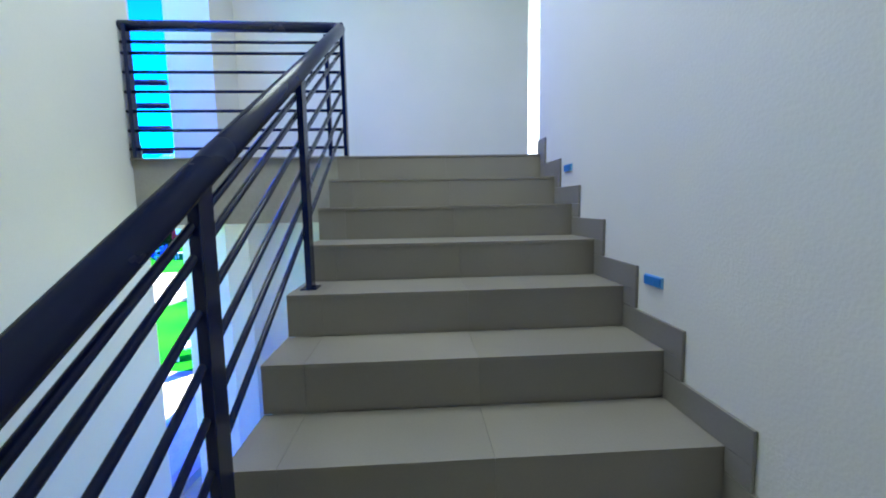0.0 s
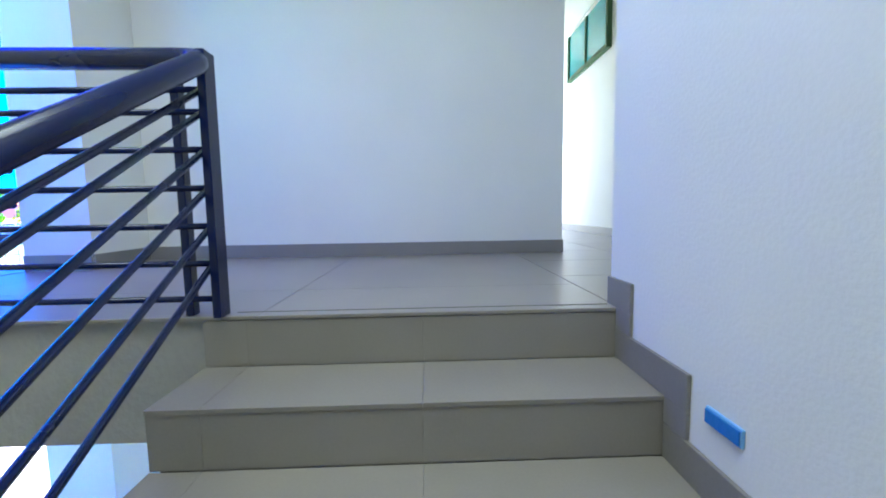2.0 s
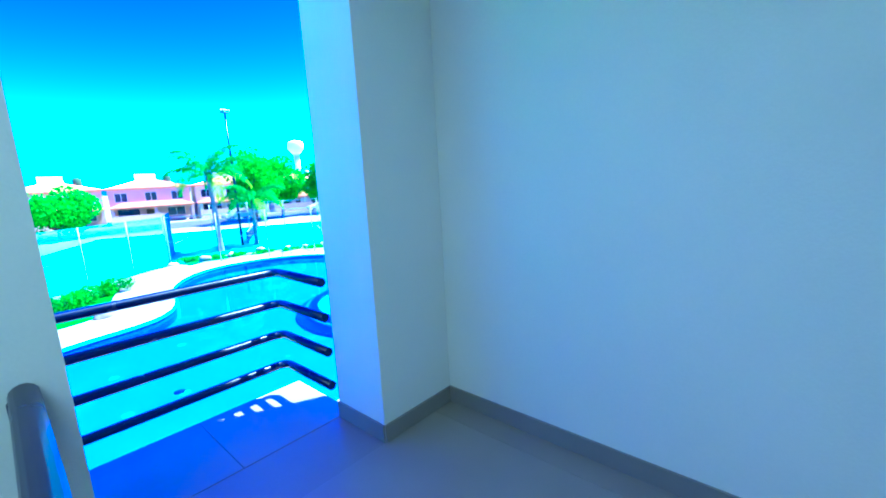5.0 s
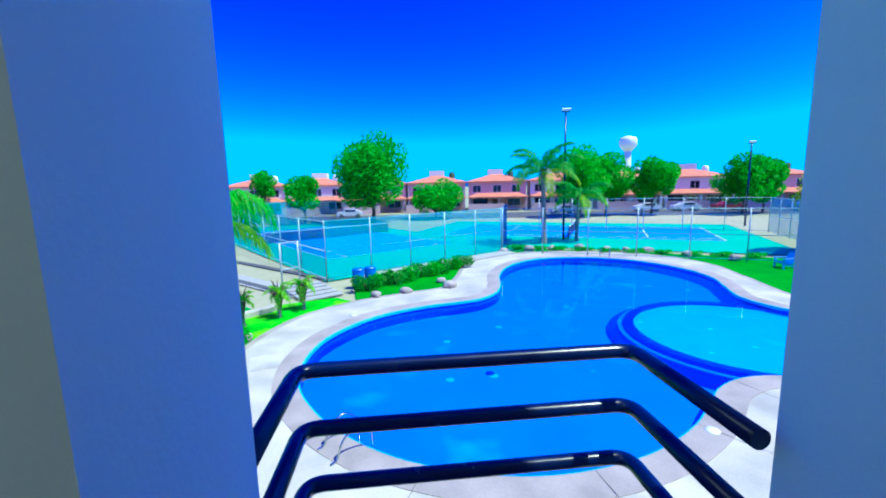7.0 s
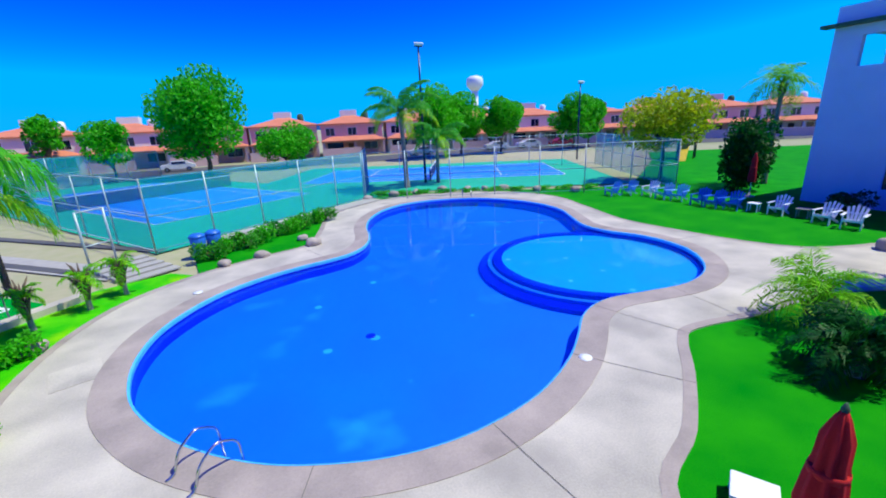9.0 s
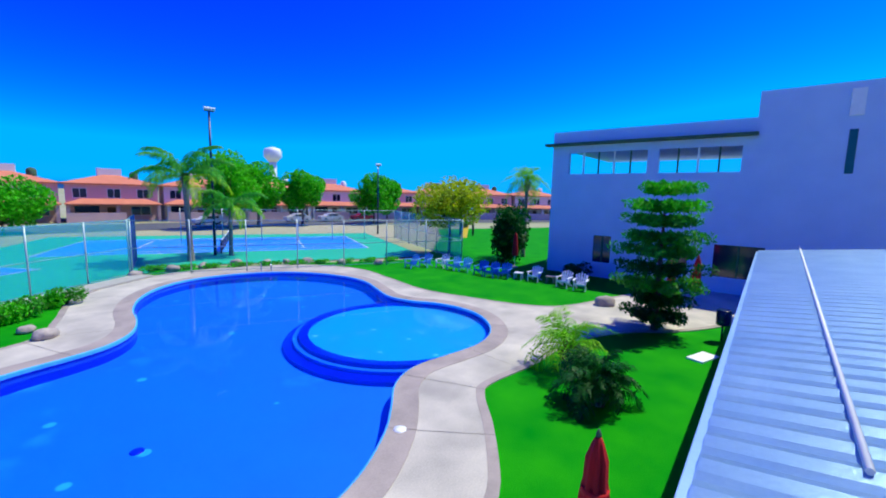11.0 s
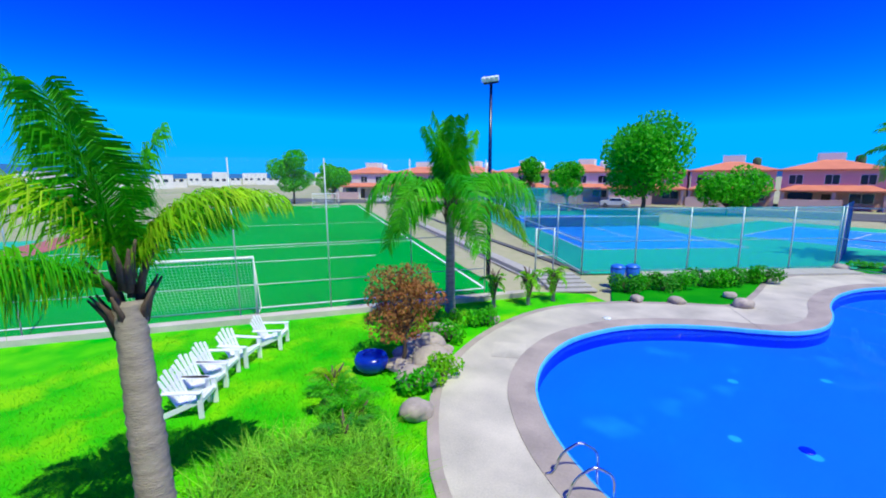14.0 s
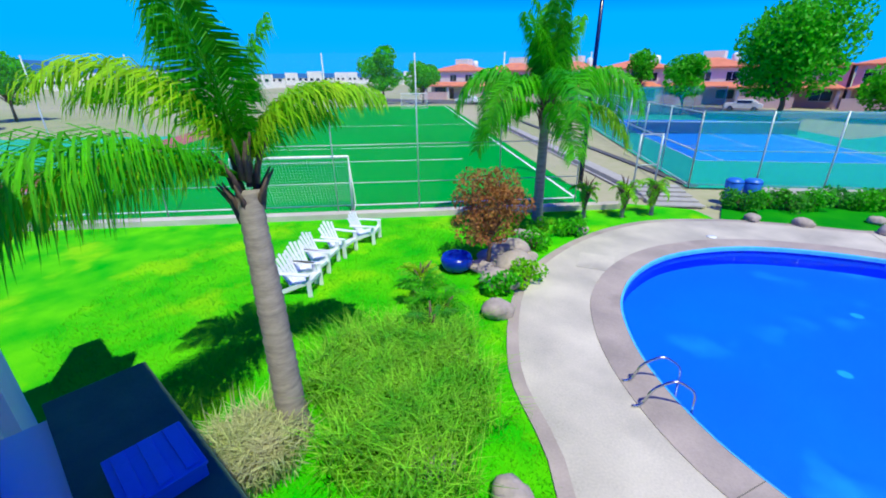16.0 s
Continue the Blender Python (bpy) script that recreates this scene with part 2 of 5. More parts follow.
DARK_ROOF = mat("dark_roofing", (0.04, 0.10, 0.05), (0.07, 0.14, 0.07), rough=0.9, fine=30)
SIGN_G = mat("sign_green", (0.008, 0.05, 0.045), rough=0.4, bump=0)
SIGN_W = mat("sign_white", (0.75, 0.80, 0.78), rough=0.4, bump=0)
CAR_W = mat("white_car_paint", (0.8, 0.8, 0.8), rough=0.2, bump=0)
CAR_R = mat("red_car_paint", (0.35, 0.02, 0.04), rough=0.2, bump=0)
CAR_B = mat("blue_grey_car_paint", (0.15, 0.25, 0.35), rough=0.2, bump=0)
RUBBER = mat("tyre_rubber", (0.015, 0.015, 0.015), rough=0.9)
BLUE_POT = mat("blue_glaze", (0.004, 0.03, 0.40), (0.003, 0.02, 0.28), rough=0.2, bump=0)
# Haze over the distance is put into this blue.
MOUNT = mat("hazy_far_hill", (0.03, 0.17, 0.45), (0.025, 0.14, 0.38), rough=1.0, scale=0.002, fine=0.02, bump=0)




def stained(m, tone, patch, low, most, fleck=0.0):
    """Smudges, and small flecks where fleck is set, lying on a surface."""
    n, l = m.node_tree.nodes, m.node_tree.links
    b = n["Principled BSDF"]
    src = b.inputs["Base Color"].links[0].from_socket
    tc, no, a, mix = n.new("ShaderNodeTexCoord"), n.new("ShaderNodeTexNoise"), n.new("ShaderNodeMapRange"), n.new("ShaderNodeMix")
    no.inputs["Scale"].default_value, no.inputs["Detail"].default_value = patch, 5
    a.inputs["From Min"].default_value, a.inputs["From Max"].default_value, a.inputs["To Max"].default_value = low, low + 0.13, most
    mix.data_type = "RGBA"
    mix.inputs["B"].default_value = (*tone, 1)
    l.new(tc.outputs["Object"], no.inputs["Vector"])
    l.new(no.outputs["Fac"], a.inputs["Value"])
    out = a.outputs[0]
    if fleck:
        vo, c, mx = n.new("ShaderNodeTexVoronoi"), n.new("ShaderNodeMapRange"), n.new("ShaderNodeMath")
        vo.inputs["Scale"].default_value = fleck
        c.inputs["From Min"].default_value, c.inputs["From Max"].default_value = 0.12, 0.09
        mx.operation = "MAXIMUM"
        l.new(tc.outputs["Object"], vo.inputs["Vector"])
        l.new(vo.outputs["Distance"], c.inputs["Value"])
        l.new(out, mx.inputs[0])
        l.new(c.outputs[0], mx.inputs[1])
        out = mx.outputs[0]
    l.new(out, mix.inputs["Factor"])
    l.new(src, mix.inputs["A"])
    l.new(mix.outputs["Result"], b.inputs["Base Color"])


stained(POOL_F, (0.03, 0.48, 0.95), 0.55, 0.60, 0.5, 0.8)
stained(POOL_K, (0.10, 0.62, 0.95), 0.7, 0.60, 0.5, 1.0)
stained(DECK, (0.30, 0.27, 0.24), 0.42, 0.55, 0.6)
stained(COPING, (0.22, 0.185, 0.165), 0.8, 0.56, 0.5)
stained(GRASS, (0.30, 0.62, 0.004), 0.7, 0.54, 0.6)


# ---- builders ----
def part(name, bm, material, parent=None, label="", smooth=False):
    """Links a bmesh as one mesh object, under a thing where one is given."""
    me = bpy.data.meshes.new(name)
    if smooth:
        for f in bm.faces:
            f.smooth = True
    bm.to_mesh(me)
    bm.free()
    me.materials.append(material)
    ob = new(name, me)
    if parent:
        ob.parent = parent
    if label:
        ob["label"] = label
    return ob


def again(name, me, parent, m):
    """One more piece on the same mesh."""
    ob = new(name, me)
    ob.parent = parent
    ob.matrix_basis = m
    return ob


def thing(name, label, category, group="", at=(0, 0, 0), rz=0.0):
    e = new(name)
    e.empty_display_size = 0.2
    e.matrix_basis = pose(*at, 0, 0, rz)
    return tagged(e, label, category, group)


def structure(ob, label, category):
    return tagged(ob, label, category, kind="structure")


def box(bm, x0, x1, y0, y1, z0, z1, bevel=0.0):
    b = bmesh.new()
    bmesh.ops.create_cube(b, size=1, matrix=Matrix.Translation(((x0 + x1) / 2, (y0 + y1) / 2, (z0 + z1) / 2)) @ Matrix.Diagonal((abs(x1 - x0), abs(y1 - y0), abs(z1 - z0), 1)))
    if bevel:
        bmesh.ops.bevel(b, geom=b.edges[:], offset=bevel, segments=2, affect="EDGES", profile=0.6)
    join(bm, b)
    return bm


def join(bm, b, m=None):
    if m:
        bmesh.ops.transform(b, matrix=m, verts=b.verts)
    base = [bm.verts.new(v.co) for v in b.verts]
    b.verts.index_update()
    for f in b.faces:
        g = bm.faces.new([base[v.index] for v in f.verts])
        g.smooth = f.smooth
    b.free()


def slab(x0, x1, y0, y1, z0, z1, bevel=0.0):
    return box(bmesh.new(), x0, x1, y0, y1, z0, z1, bevel)


def tube(bm, pts, r, n=10, cap=True, taper=None):
    """A round bar along points; taper gives a radius for each point."""
    pts = [Vector(p) for p in pts]
    rings = []
    side = None
    for i, p in enumerate(pts):
        d = (pts[min(i + 1, len(pts) - 1)] - pts[max(i - 1, 0)]).normalized()
        if side is None:
            side = d.orthogonal().normalized()
        side = (side - d * side.dot(d)).normalized()
        up = d.cross(side)
        rad = taper[i] if taper else r
        rings.append([bm.verts.new(p + (side * math.cos(a) + up * math.sin(a)) * rad) for a in [2 * math.pi * k / n for k in range(n)]])
    for a, b in zip(rings, rings[1:]):
        for k in range(n):
            f = bm.faces.new((a[k], a[(k + 1) % n], b[(k + 1) % n], b[k]))
            f.smooth = True
    if cap:
        bm.faces.new(rings[0][::-1])
        bm.faces.new(rings[-1])
    return bm


def bend(pts, r, n=5):
    """Points of a polyline with its corners rounded."""
    pts = [Vector(p) for p in pts]
    out = [pts[0]]
    for a, b, c in zip(pts, pts[1:], pts[2:]):
        p, q = b + (a - b).normalized() * r, b + (c - b).normalized() * r
        out += [p.lerp(b, t).lerp(b.lerp(q, t), t) for t in [k / n for k in range(n + 1)]]
    return out + [pts[-1]]


def lathe(bm, profile, n=20, at=(0, 0, 0)):
    rings = []
    for r, z in profile:
        rings.append([bm.verts.new((at[0] + r * math.cos(2 * math.pi * k / n), at[1] + r * math.sin(2 * math.pi * k / n), at[2] + z)) for k in range(n)])
    for a, b in zip(rings, rings[1:]):
        for k in range(n):
            f = bm.faces.new((a[k], a[(k + 1) % n], b[(k + 1) % n], b[k]))
            f.smooth = True
    bm.faces.new(rings[0][::-1])
    bm.faces.new(rings[-1])
    return bm


def spline(ctrl, n=8):
    """A closed smooth curve through control points in the plan."""
    out = []
    c = [Vector((*p, 0)) for p in ctrl]
    for i in range(len(c)):
        a, b, d, e = c[i - 1], c[i], c[(i + 1) % len(c)], c[(i + 2) % len(c)]
        for k in range(n):
            t = k / n
            out.append(0.5 * (2 * b + (d - a) * t + (2 * a - 5 * b + 4 * d - e) * t * t + (3 * b - a - 3 * d + e) * t ** 3))
    return out


def offset(loop, d):
    """The loop moved outward by d (counter-clockwise loops grow)."""
    out = []
    for i, p in enumerate(loop):
        t = (loop[(i + 1) % len(loop)] - loop[i - 1]).normalized()
        out.append(p + Vector((t.y, -t.x, 0)) * d)
    return out


def area(loop):
    return sum(a.x * b.y - b.x * a.y for a, b in zip(loop, loop[1:] + loop[:1])) / 2


def ccw(loop):
    return loop if area(loop) > 0 else loop[::-1]


def sheet(loops, z, depth=0.0):
    """A flat face with holes at height z, with sides going down by depth."""
    bm = bmesh.new()
    edges = []
    for loop in loops:
        vs = [bm.verts.new((p[0], p[1], z)) for p in loop]
        edges += [bm.edges.new((a, b)) for a, b in zip(vs, vs[1:] + vs[:1])]
    bmesh.ops.triangle_fill(bm, edges=edges, use_beauty=True, use_dissolve=False)
    for f in bm.faces:
        if f.normal.z < 0:
            f.normal_flip()
    if depth:
        for e in [e for e in bm.edges if e.is_boundary]:
            a, b = e.verts
            lo = [bm.verts.new((v.co.x, v.co.y, z - depth)) for v in (b, a)]
            bm.faces.new((a, b, *lo))
    bmesh.ops.recalc_face_normals(bm, faces=bm.faces)
    if bm.faces and sum(f.normal.z * f.calc_area() for f in bm.faces) < 0:
        bmesh.ops.reverse_faces(bm, faces=bm.faces)
    return bm


def oriented(o, u, w, v, d):
    """Four corners of a rectangle from o, w along u and d along v."""
    o, u, v = Vector((*o, 0)), Vector((*u, 0)), Vector((*v, 0))
    return [o, o + u * w, o + u * w + v * d, o + v * d]


# ---- plan ----
ZF = 3.30                 # landing and balcony floor
RISE, RUN = 0.175, 0.307
WY0, WY1 = 2.786, 3.205   # outer wall
FX = 1.807                # far wall of the landing
RY = 1.36                 # stair rail
TOPZ = 6.25               # ceiling
POOL = ccw(spline([(-2.25, 12.3), (-2.42, 13.7), (-2.2, 15.15), (-1.6, 16.35), (-0.75, 17.35), (0.4, 18.1), (1.7, 18.6), (2.8, 18.85), (3.75, 19.25), (4.55, 20.15), (5.05, 21.5),
                   (5.42, 23.3), (6.25, 25.3), (7.6, 27.0), (9.4, 27.95), (11.7, 27.8), (13.9, 26.6), (15.15, 24.8), (15.7, 22.8), (15.55, 20.9), (14.8, 19.2), (14.1, 17.6),
                   (14.15, 16.3), (14.62, 15.2), (14.78, 14.1), (14.55, 12.9), (13.85, 11.85), (12.8, 11.05), (11.5, 10.72), (10.1, 10.88), (9.1, 11.05), (8.3, 10.98),
                   (7.5, 10.6), (6.7, 9.9), (5.85, 9.25), (4.6, 8.63), (3.2, 8.35), (2.0, 8.42), (0.9, 8.77), (-0.1, 9.32), (-1.08, 10.22), (-1.8, 11.25)], 5))
DECK_L = ccw(spline([(-1.1, 7.0), (-2.85, 8.65), (-4.25, 11.1), (-4.65, 13.4), (-4.4, 15.9), (-3.5, 18.1), (-1.7, 19.8), (0.5, 20.85), (2.3, 21.6), (3.1, 23.6),
                     (4.4, 27.3), (7.6, 30.2), (12.0, 30.5), (16.3, 28.2), (18.0, 24.5), (17.25, 20.7), (16.4, 17.4), (16.7, 14.4), (17.15, 12.3), (17.9, 10.95), (19.2, 10.2),
                     (21.5, 9.5), (24.0, 8.6), (26.7, 7.6), (26.7, 3.8), (21.0, 4.2), (18.0, 5.6), (16.5, 7.1), (15.2, 7.9), (13.6, 8.45), (11.3, 8.55), (9.3, 8.85), (8.6, 8.6), (7.6, 7.75),
                     (6.2, 6.75), (4.8, 6.0), (4.2, 3.9), (0.6, 3.7)], 5))

# ---- ground, pool and deck ----
ground = part("ground", sheet([[(-2500, -2500), (2500, -2500), (2500, 2500), (-2500, 2500)], offset(POOL, 0.3)], -0.10), EARTH)
structure(ground, "dry earth and sparse grass reaching the horizon", "ground")
basin = bmesh.new()
n = len(POOL)
up = [basin.verts.new((p.x, p.y, -0.01)) for p in POOL]
lo = [basin.verts.new((p.x, p.y, -0.52)) for p in POOL]
for k in range(n):
    basin.faces.new((up[k], lo[k], lo[(k + 1) % n], up[(k + 1) % n])).smooth = True
pool_wall = structure(part("pool_wall", basin, POOL_W), "navy tiled wall round the swimming pool", "pool wall")
structure(part("pool_floor", sheet([POOL], -0.52), POOL_F), "bright blue plastered floor of the pool", "pool floor")
structure(part("water", sheet([POOL], -0.13), WATER), "clear still water filling the swimming pool", "water").visible_shadow = False
structure(part("deck", sheet([DECK_L, offset(POOL, 0.62)], 0.0, 0.12), DECK), "pale concrete deck round the pool", "deck")
cop = bmesh.new()
ins, out = offset(POOL, -0.03), offset(POOL, 0.62)
ring = [[cop.verts.new((p.x, p.y, z)) for p in lp] for lp, z in ((ins, -0.06), (ins, 0.0), (offset(POOL, 0.0), 0.02), (out, 0.012), (out, -0.1))]
for a, b in zip(ring, ring[1:]):
    for k in range(n):
        cop.faces.new((a[k], a[(k + 1) % n], b[(k + 1) % n], b[k]))
bmesh.ops.recalc_face_normals(cop, faces=cop.faces)
structure(part("coping", cop, COPING), "grey-brown concrete coping band of the pool", "coping")
lip = bmesh.new()
ring = [[lip.verts.new((p.x, p.y, z)) for p in lp] for lp, z in ((offset(POOL, -0.035), -0.09), (offset(POOL, -0.035), 0.006), (offset(POOL, 0.012), 0.025))]
for a, b in zip(ring, ring[1:]):
    for k in range(n):
        lip.faces.new((a[k], a[(k + 1) % n], b[(k + 1) % n], b[k]))
structure(part("pool_edge", lip, POOL_LIP), "pale blue glazed edge strip with the water's glow put into its colour", "pool edge")
kerbs = structure(part("deck_kerb", sheet([DECK_L, offset(DECK_L, -0.22)], 0.006), COPING), "grey-brown kerb band along the deck's outer edge", "kerb")
joints = structure(part("deck_joint", bmesh.new(), GROUT), "narrow dark joints between the deck panels", "joint")
acc = 0.0
for k in range(n):
    acc += (POOL[k] - POOL[k - 1]).length
    if acc < 2.6 or POOL[k].x < 0.5:
        continue
    acc = 0.0
    p, q = POOL[k], out[k]
    d = (q - p).normalized()
    far = None
    for i in range(len(DECK_L)):
        h = geometry.intersect_line_line_2d(q.to_2d(), (q + d * 4.5).to_2d(), DECK_L[i - 1].to_2d(), DECK_L[i].to_2d())
        if h and (far is None or (h - q.to_2d()).length < far):
            far = (h - q.to_2d()).length
    s = Vector((-d.y, d.x, 0)) * 0.006
    part("joint", sheet([[p - s, q - s, q + s, p + s]], 0.0225), GROUT, joints)
    if far:
        e = q + d * far
        part("joint", sheet([[q - s, e - s, e + s, q + s]], 0.008), GROUT, joints)
# round children's pool set into the large one
KC = Vector((11.45, 14.3, 0))


def circle(c, r, n=64):
    return [c + Vector((r * math.cos(2 * math.pi * k / n), r * math.sin(2 * math.pi * k / n), 0)) for k in range(n)]


kids = thing("kids_pool", "round shallow wading pool with navy rim inside the large pool", "kids pool", at=(KC.x, KC.y, -0.52))
O = Vector((0, 0, 0))
part("step_low", sheet([circle(Vector((-0.10, -0.15, 0)), 4.15)], 0.12, 0.12), POOL_W, kids, "navy outer step")
part("step_edge", sheet([circle(O, 3.84), circle(O, 3.66)], 0.22, 0.2), POOL_F, kids, "bright blue tread")
part("rim", sheet([circle(O, 3.64), circle(O, 3.32)], 0.34, 0.3), POOL_W, kids, "navy rim wall")
part("floor", sheet([circle(O, 3.36)], 0.26, 0.2), POOL_K, kids, "pale blue floor")

# lawns
structure(part("lawn_west", sheet([ccw([Vector((*p, 0)) for p in [(-40, -18), (0.8, 3.3), (0.9, 5.0), (-0.9, 7.2), (-2.6, 8.8), (-4.0, 11.2), (-4.4, 13.4), (-4.15, 15.9), (-3.3, 17.9), (-1.5, 19.6), (-2.6, 20.6), (-4.6, 19.9), (-26, -3.5)]])], -0.03), GRASS), "bright green mown lawn beside the pool", "lawn")
structure(part("lawn_east", sheet([ccw([Vector((*p, 0)) for p in [(4.0, 3.7), (4.6, 6.0), (6.0, 6.9), (7.5, 7.9), (8.5, 8.7), (9.3, 9.0), (11.3, 8.7), (13.6, 8.6), (15.3, 8.05), (16.6, 7.25), (18.1, 5.75), (21, 4.35), (21, 3.7)]])], -0.03), GRASS_E), "bright green lawn between deck and roof", "lawn")
structure(part("lawn_north", sheet([ccw([Vector((*p, 0)) for p in [(7.6, 30.0), (12, 30.3), (16.2, 28.0), (17.85, 24.5), (17.1, 20.7), (16.25, 17.4), (16.55, 14.4), (17.0, 12.2), (17.75, 10.8), (19.1, 10.05), (21.4, 9.35), (24, 8.45), (26.7, 7.45), (27, 15.2), (60, 15), (75, 30), (48, 42), (40, 35), (24.6, 24.2), (9, 33)]])], -0.03), GRASS_E), "bright green lawn behind the pool", "lawn")
structure(part("lawn_strip", sheet([ccw([Vector((*p, 0)) for p in [(-1.6, 19.7), (0.5, 20.7), (2.5, 21.5), (3.3, 23.5), (4.5, 27.2), (7.4, 30.3), (6.5, 30.0), (-1.6, 24.3), (-1.9, 21.8)]])], -0.025), GRASS_E), "planted green strip along the court fence", "lawn")

# sports field
U, V = Vector((-0.69, -0.724)), Vector((-0.724, 0.69))
FO = (-5.5, 19.2)
structure(part("field", sheet([oriented(FO, U, 24, V, 58)], -0.045), TURF), "flat green artificial turf of a football field", "field")
lines = thing("field_line", "white painted lines on the green football field", "field lines")


def stripe(o, a, b, w=0.12, z=-0.037, u=U, v=V):
    p, q = Vector(o) + u * a[0] + v * a[1], Vector(o) + u * b[0] + v * b[1]
    d = (q - p).normalized()
    s = Vector((-d.y, d.x)) * w / 2
    return sheet([[Vector((*x, 0)) for x in (p - s, q - s, q + s, p + s)]], z)


for a, b in (((0.6, 1), (0.6, 57)), ((0.6, 1), (24, 1)), ((0.6, 57), (24, 57)), ((0.6, 29), (24, 29)), ((4, 10), (24, 10)), ((0.6, 15), (24, 15))):
    part("line", stripe(FO, a, b), WHITE, lines)
structure(part("side_court", sheet([oriented((-22.5, 1.5), U, 20, V, 24)], -0.045), COURT_G), "green painted ball court", "court")
structure(part("red_band", sheet([oriented((-22.2, 1.8), U, 3, V, 30)], -0.04), CLAY), "dusty red painted strip", "court")
structure(part("footpath", sheet([oriented((-4.6, 21.0), (0.53, 0.85), 1.25, (-0.724, 0.69), 40)], -0.035), CONC), "grey concrete path between field and court", "path")

# Flat dark strips along both sides of the court path.
for o, wd in (((-3.45, 24.15), 0.45), ((-4.75, 21.35), 0.4)):
    structure(part("drain_channel", sheet([oriented(o, (0.53, 0.85), wd, (-0.724, 0.69), 34)], -0.020, 0.05), ASPHALT), "dark flat strip along the court path", "channel")

# tennis courts
W1, N1 = Vector((0.84, 0.543)), Vector((-0.543, 0.84))
F1 = (-3.54, 23.99)
structure(part("court_pad", sheet([oriented(F1, W1, 17, N1, 36.5)], -0.03), COURT_G), "green painted surround of the tennis court", "court")
C1 = Vector(F1) + W1 * 2.9 + N1 * 6.45
structure(part("tennis_court", sheet([oriented(C1, W1, 10.97, N1, 23.77)], -0.022), COURT_B), "bright blue tennis court", "court")
A2, B2 = Vector((0.885, -0.466)), Vector((0.466, 0.885))
P2 = Vector((25.8, 32.2)) - A2 * 23.77
structure(part("court_pad_2", sheet([oriented(P2 - A2 * 4 - B2 * 6.2, A2, 31, B2, 21)], -0.034), COURT_G), "green painted surround of the second tennis court", "court")
structure(part("tennis_court_2", sheet([oriented(P2, A2, 23.77, B2, 10.97)], -0.026), COURT_B), "bright blue second tennis court", "court")
for o, lu, lv in ((C1, W1, N1), (P2, B2, A2)):
    marks = thing("court_line", "white painted lines on the blue tennis court", "court lines")
    for a, b in (((0, 0), (0, 23.77)), ((10.97, 0), (10.97, 23.77)), ((0, 0), (10.97, 0)), ((0, 23.77), (10.97, 23.77)), ((1.37, 0), (1.37, 23.77)), ((9.6, 0), (9.6, 23.77)),
                 ((1.37, 5.49), (9.6, 5.49)), ((1.37, 18.28), (9.6, 18.28)), ((5.48, 5.49), (5.48, 18.28))):
        part("line", stripe(o, a, b, 0.08, -0.012, lu, lv), WHITE, marks)
structure(part("road", sheet([[Vector((*p, 0)) for p in [(-70, 60), (-20, 66), (20, 62), (52, 56), (90, 36), (95, 44), (56, 68), (20, 74), (-20, 78), (-75, 70)]]], -0.06), ASPHALT), "grey asphalt road in front of the houses", "road")

# ---- stair building ----
wall = bmesh.new()
for x0, x1, z0, z1 in ((-7.0, -5.08, 0, 4.9), (-3.93, 0.108, 0, TOPZ), (1.27, 1.967, 0, TOPZ), (0.108, 1.27, ZF + 2.55, TOPZ), (0.108, 1.27, 2.80, ZF - 0.11)):
    box(wall, x0, x1, WY0, WY1, z0, z1)
box(wall, -5.08, -3.93, WY0, WY0 + 0.14, 0, TOPZ)
structure(part("wall_outer", wall, WALL), "white plastered outer wall with doorways to pool and balcony", "wall")
structure(part("wall_stair", slab(-5.2, 0.06, -0.16, 0.0, 0, TOPZ), WALL), "smooth white plastered wall beside the stairs", "wall")
structure(part("wall_far", slab(FX, FX + 0.16, -0.38, WY0 - 0.001, 0, TOPZ), WALL), "white plastered wall at the landing's end", "wall")
structure(part("wall_corridor", slab(0.06, 6.2, -1.66, -1.5, ZF - 0.3, TOPZ), WALL), "white plastered corridor wall", "wall")
# Unseen end wall; its tall opening is added to let light in.
end = bmesh.new()
box(end, 6.2, 6.36, -1.66, -1.45, ZF, TOPZ)
box(end, 6.2, 6.36, -0.35, -0.2, ZF, TOPZ)
box(end, 6.2, 6.36, -1.45, -0.35, ZF + 2.6, TOPZ)
box(end, 6.2, 6.36, -1.45, -0.35, ZF, ZF + 0.15)
structure(part("wall_end", end, WALL), "unseen white end wall with an added tall opening", "wall")
structure(part("wall_corridor_side", slab(FX + 0.16, 6.2, -0.38, -0.22, ZF, TOPZ), WALL), "white corridor wall behind the landing", "wall")
back = bmesh.new()
box(back, -5.36, -5.2, -0.16, 0.5, 0, TOPZ)
box(back, -5.36, -5.2, 2.5, WY1, 0, TOPZ)
box(back, -5.36, -5.2, 0.5, 2.5, 0, TOPZ)
teal = structure(part("window_1", slab(3.6, 4.9, -1.5, -1.46, 5.55, 6.15), mat("teal_glass", (0.02, 0.30, 0.32), rough=0.15, bump=0)), "high teal glazed window in the corridor wall", "window")
for x0, x1, z0, z1 in ((3.55, 4.95, 5.50, 5.55), (3.55, 3.60, 5.55, 6.15), (4.90, 4.95, 5.55, 6.15), (4.23, 4.27, 5.55, 6.15)):
    part("window_frame", slab(x0, x1, -1.5, -1.44, z0, z1, 0.004), DARK_ROOF, teal)
structure(part("wall_back", back, WALL), "white wall behind the stairs", "wall")
structure(part("wall_corridor_back", slab(-0.1, 0.06, -1.5, -0.16, ZF, TOPZ), WALL), "white wall closing the corridor", "wall")
roofm = bmesh.new()
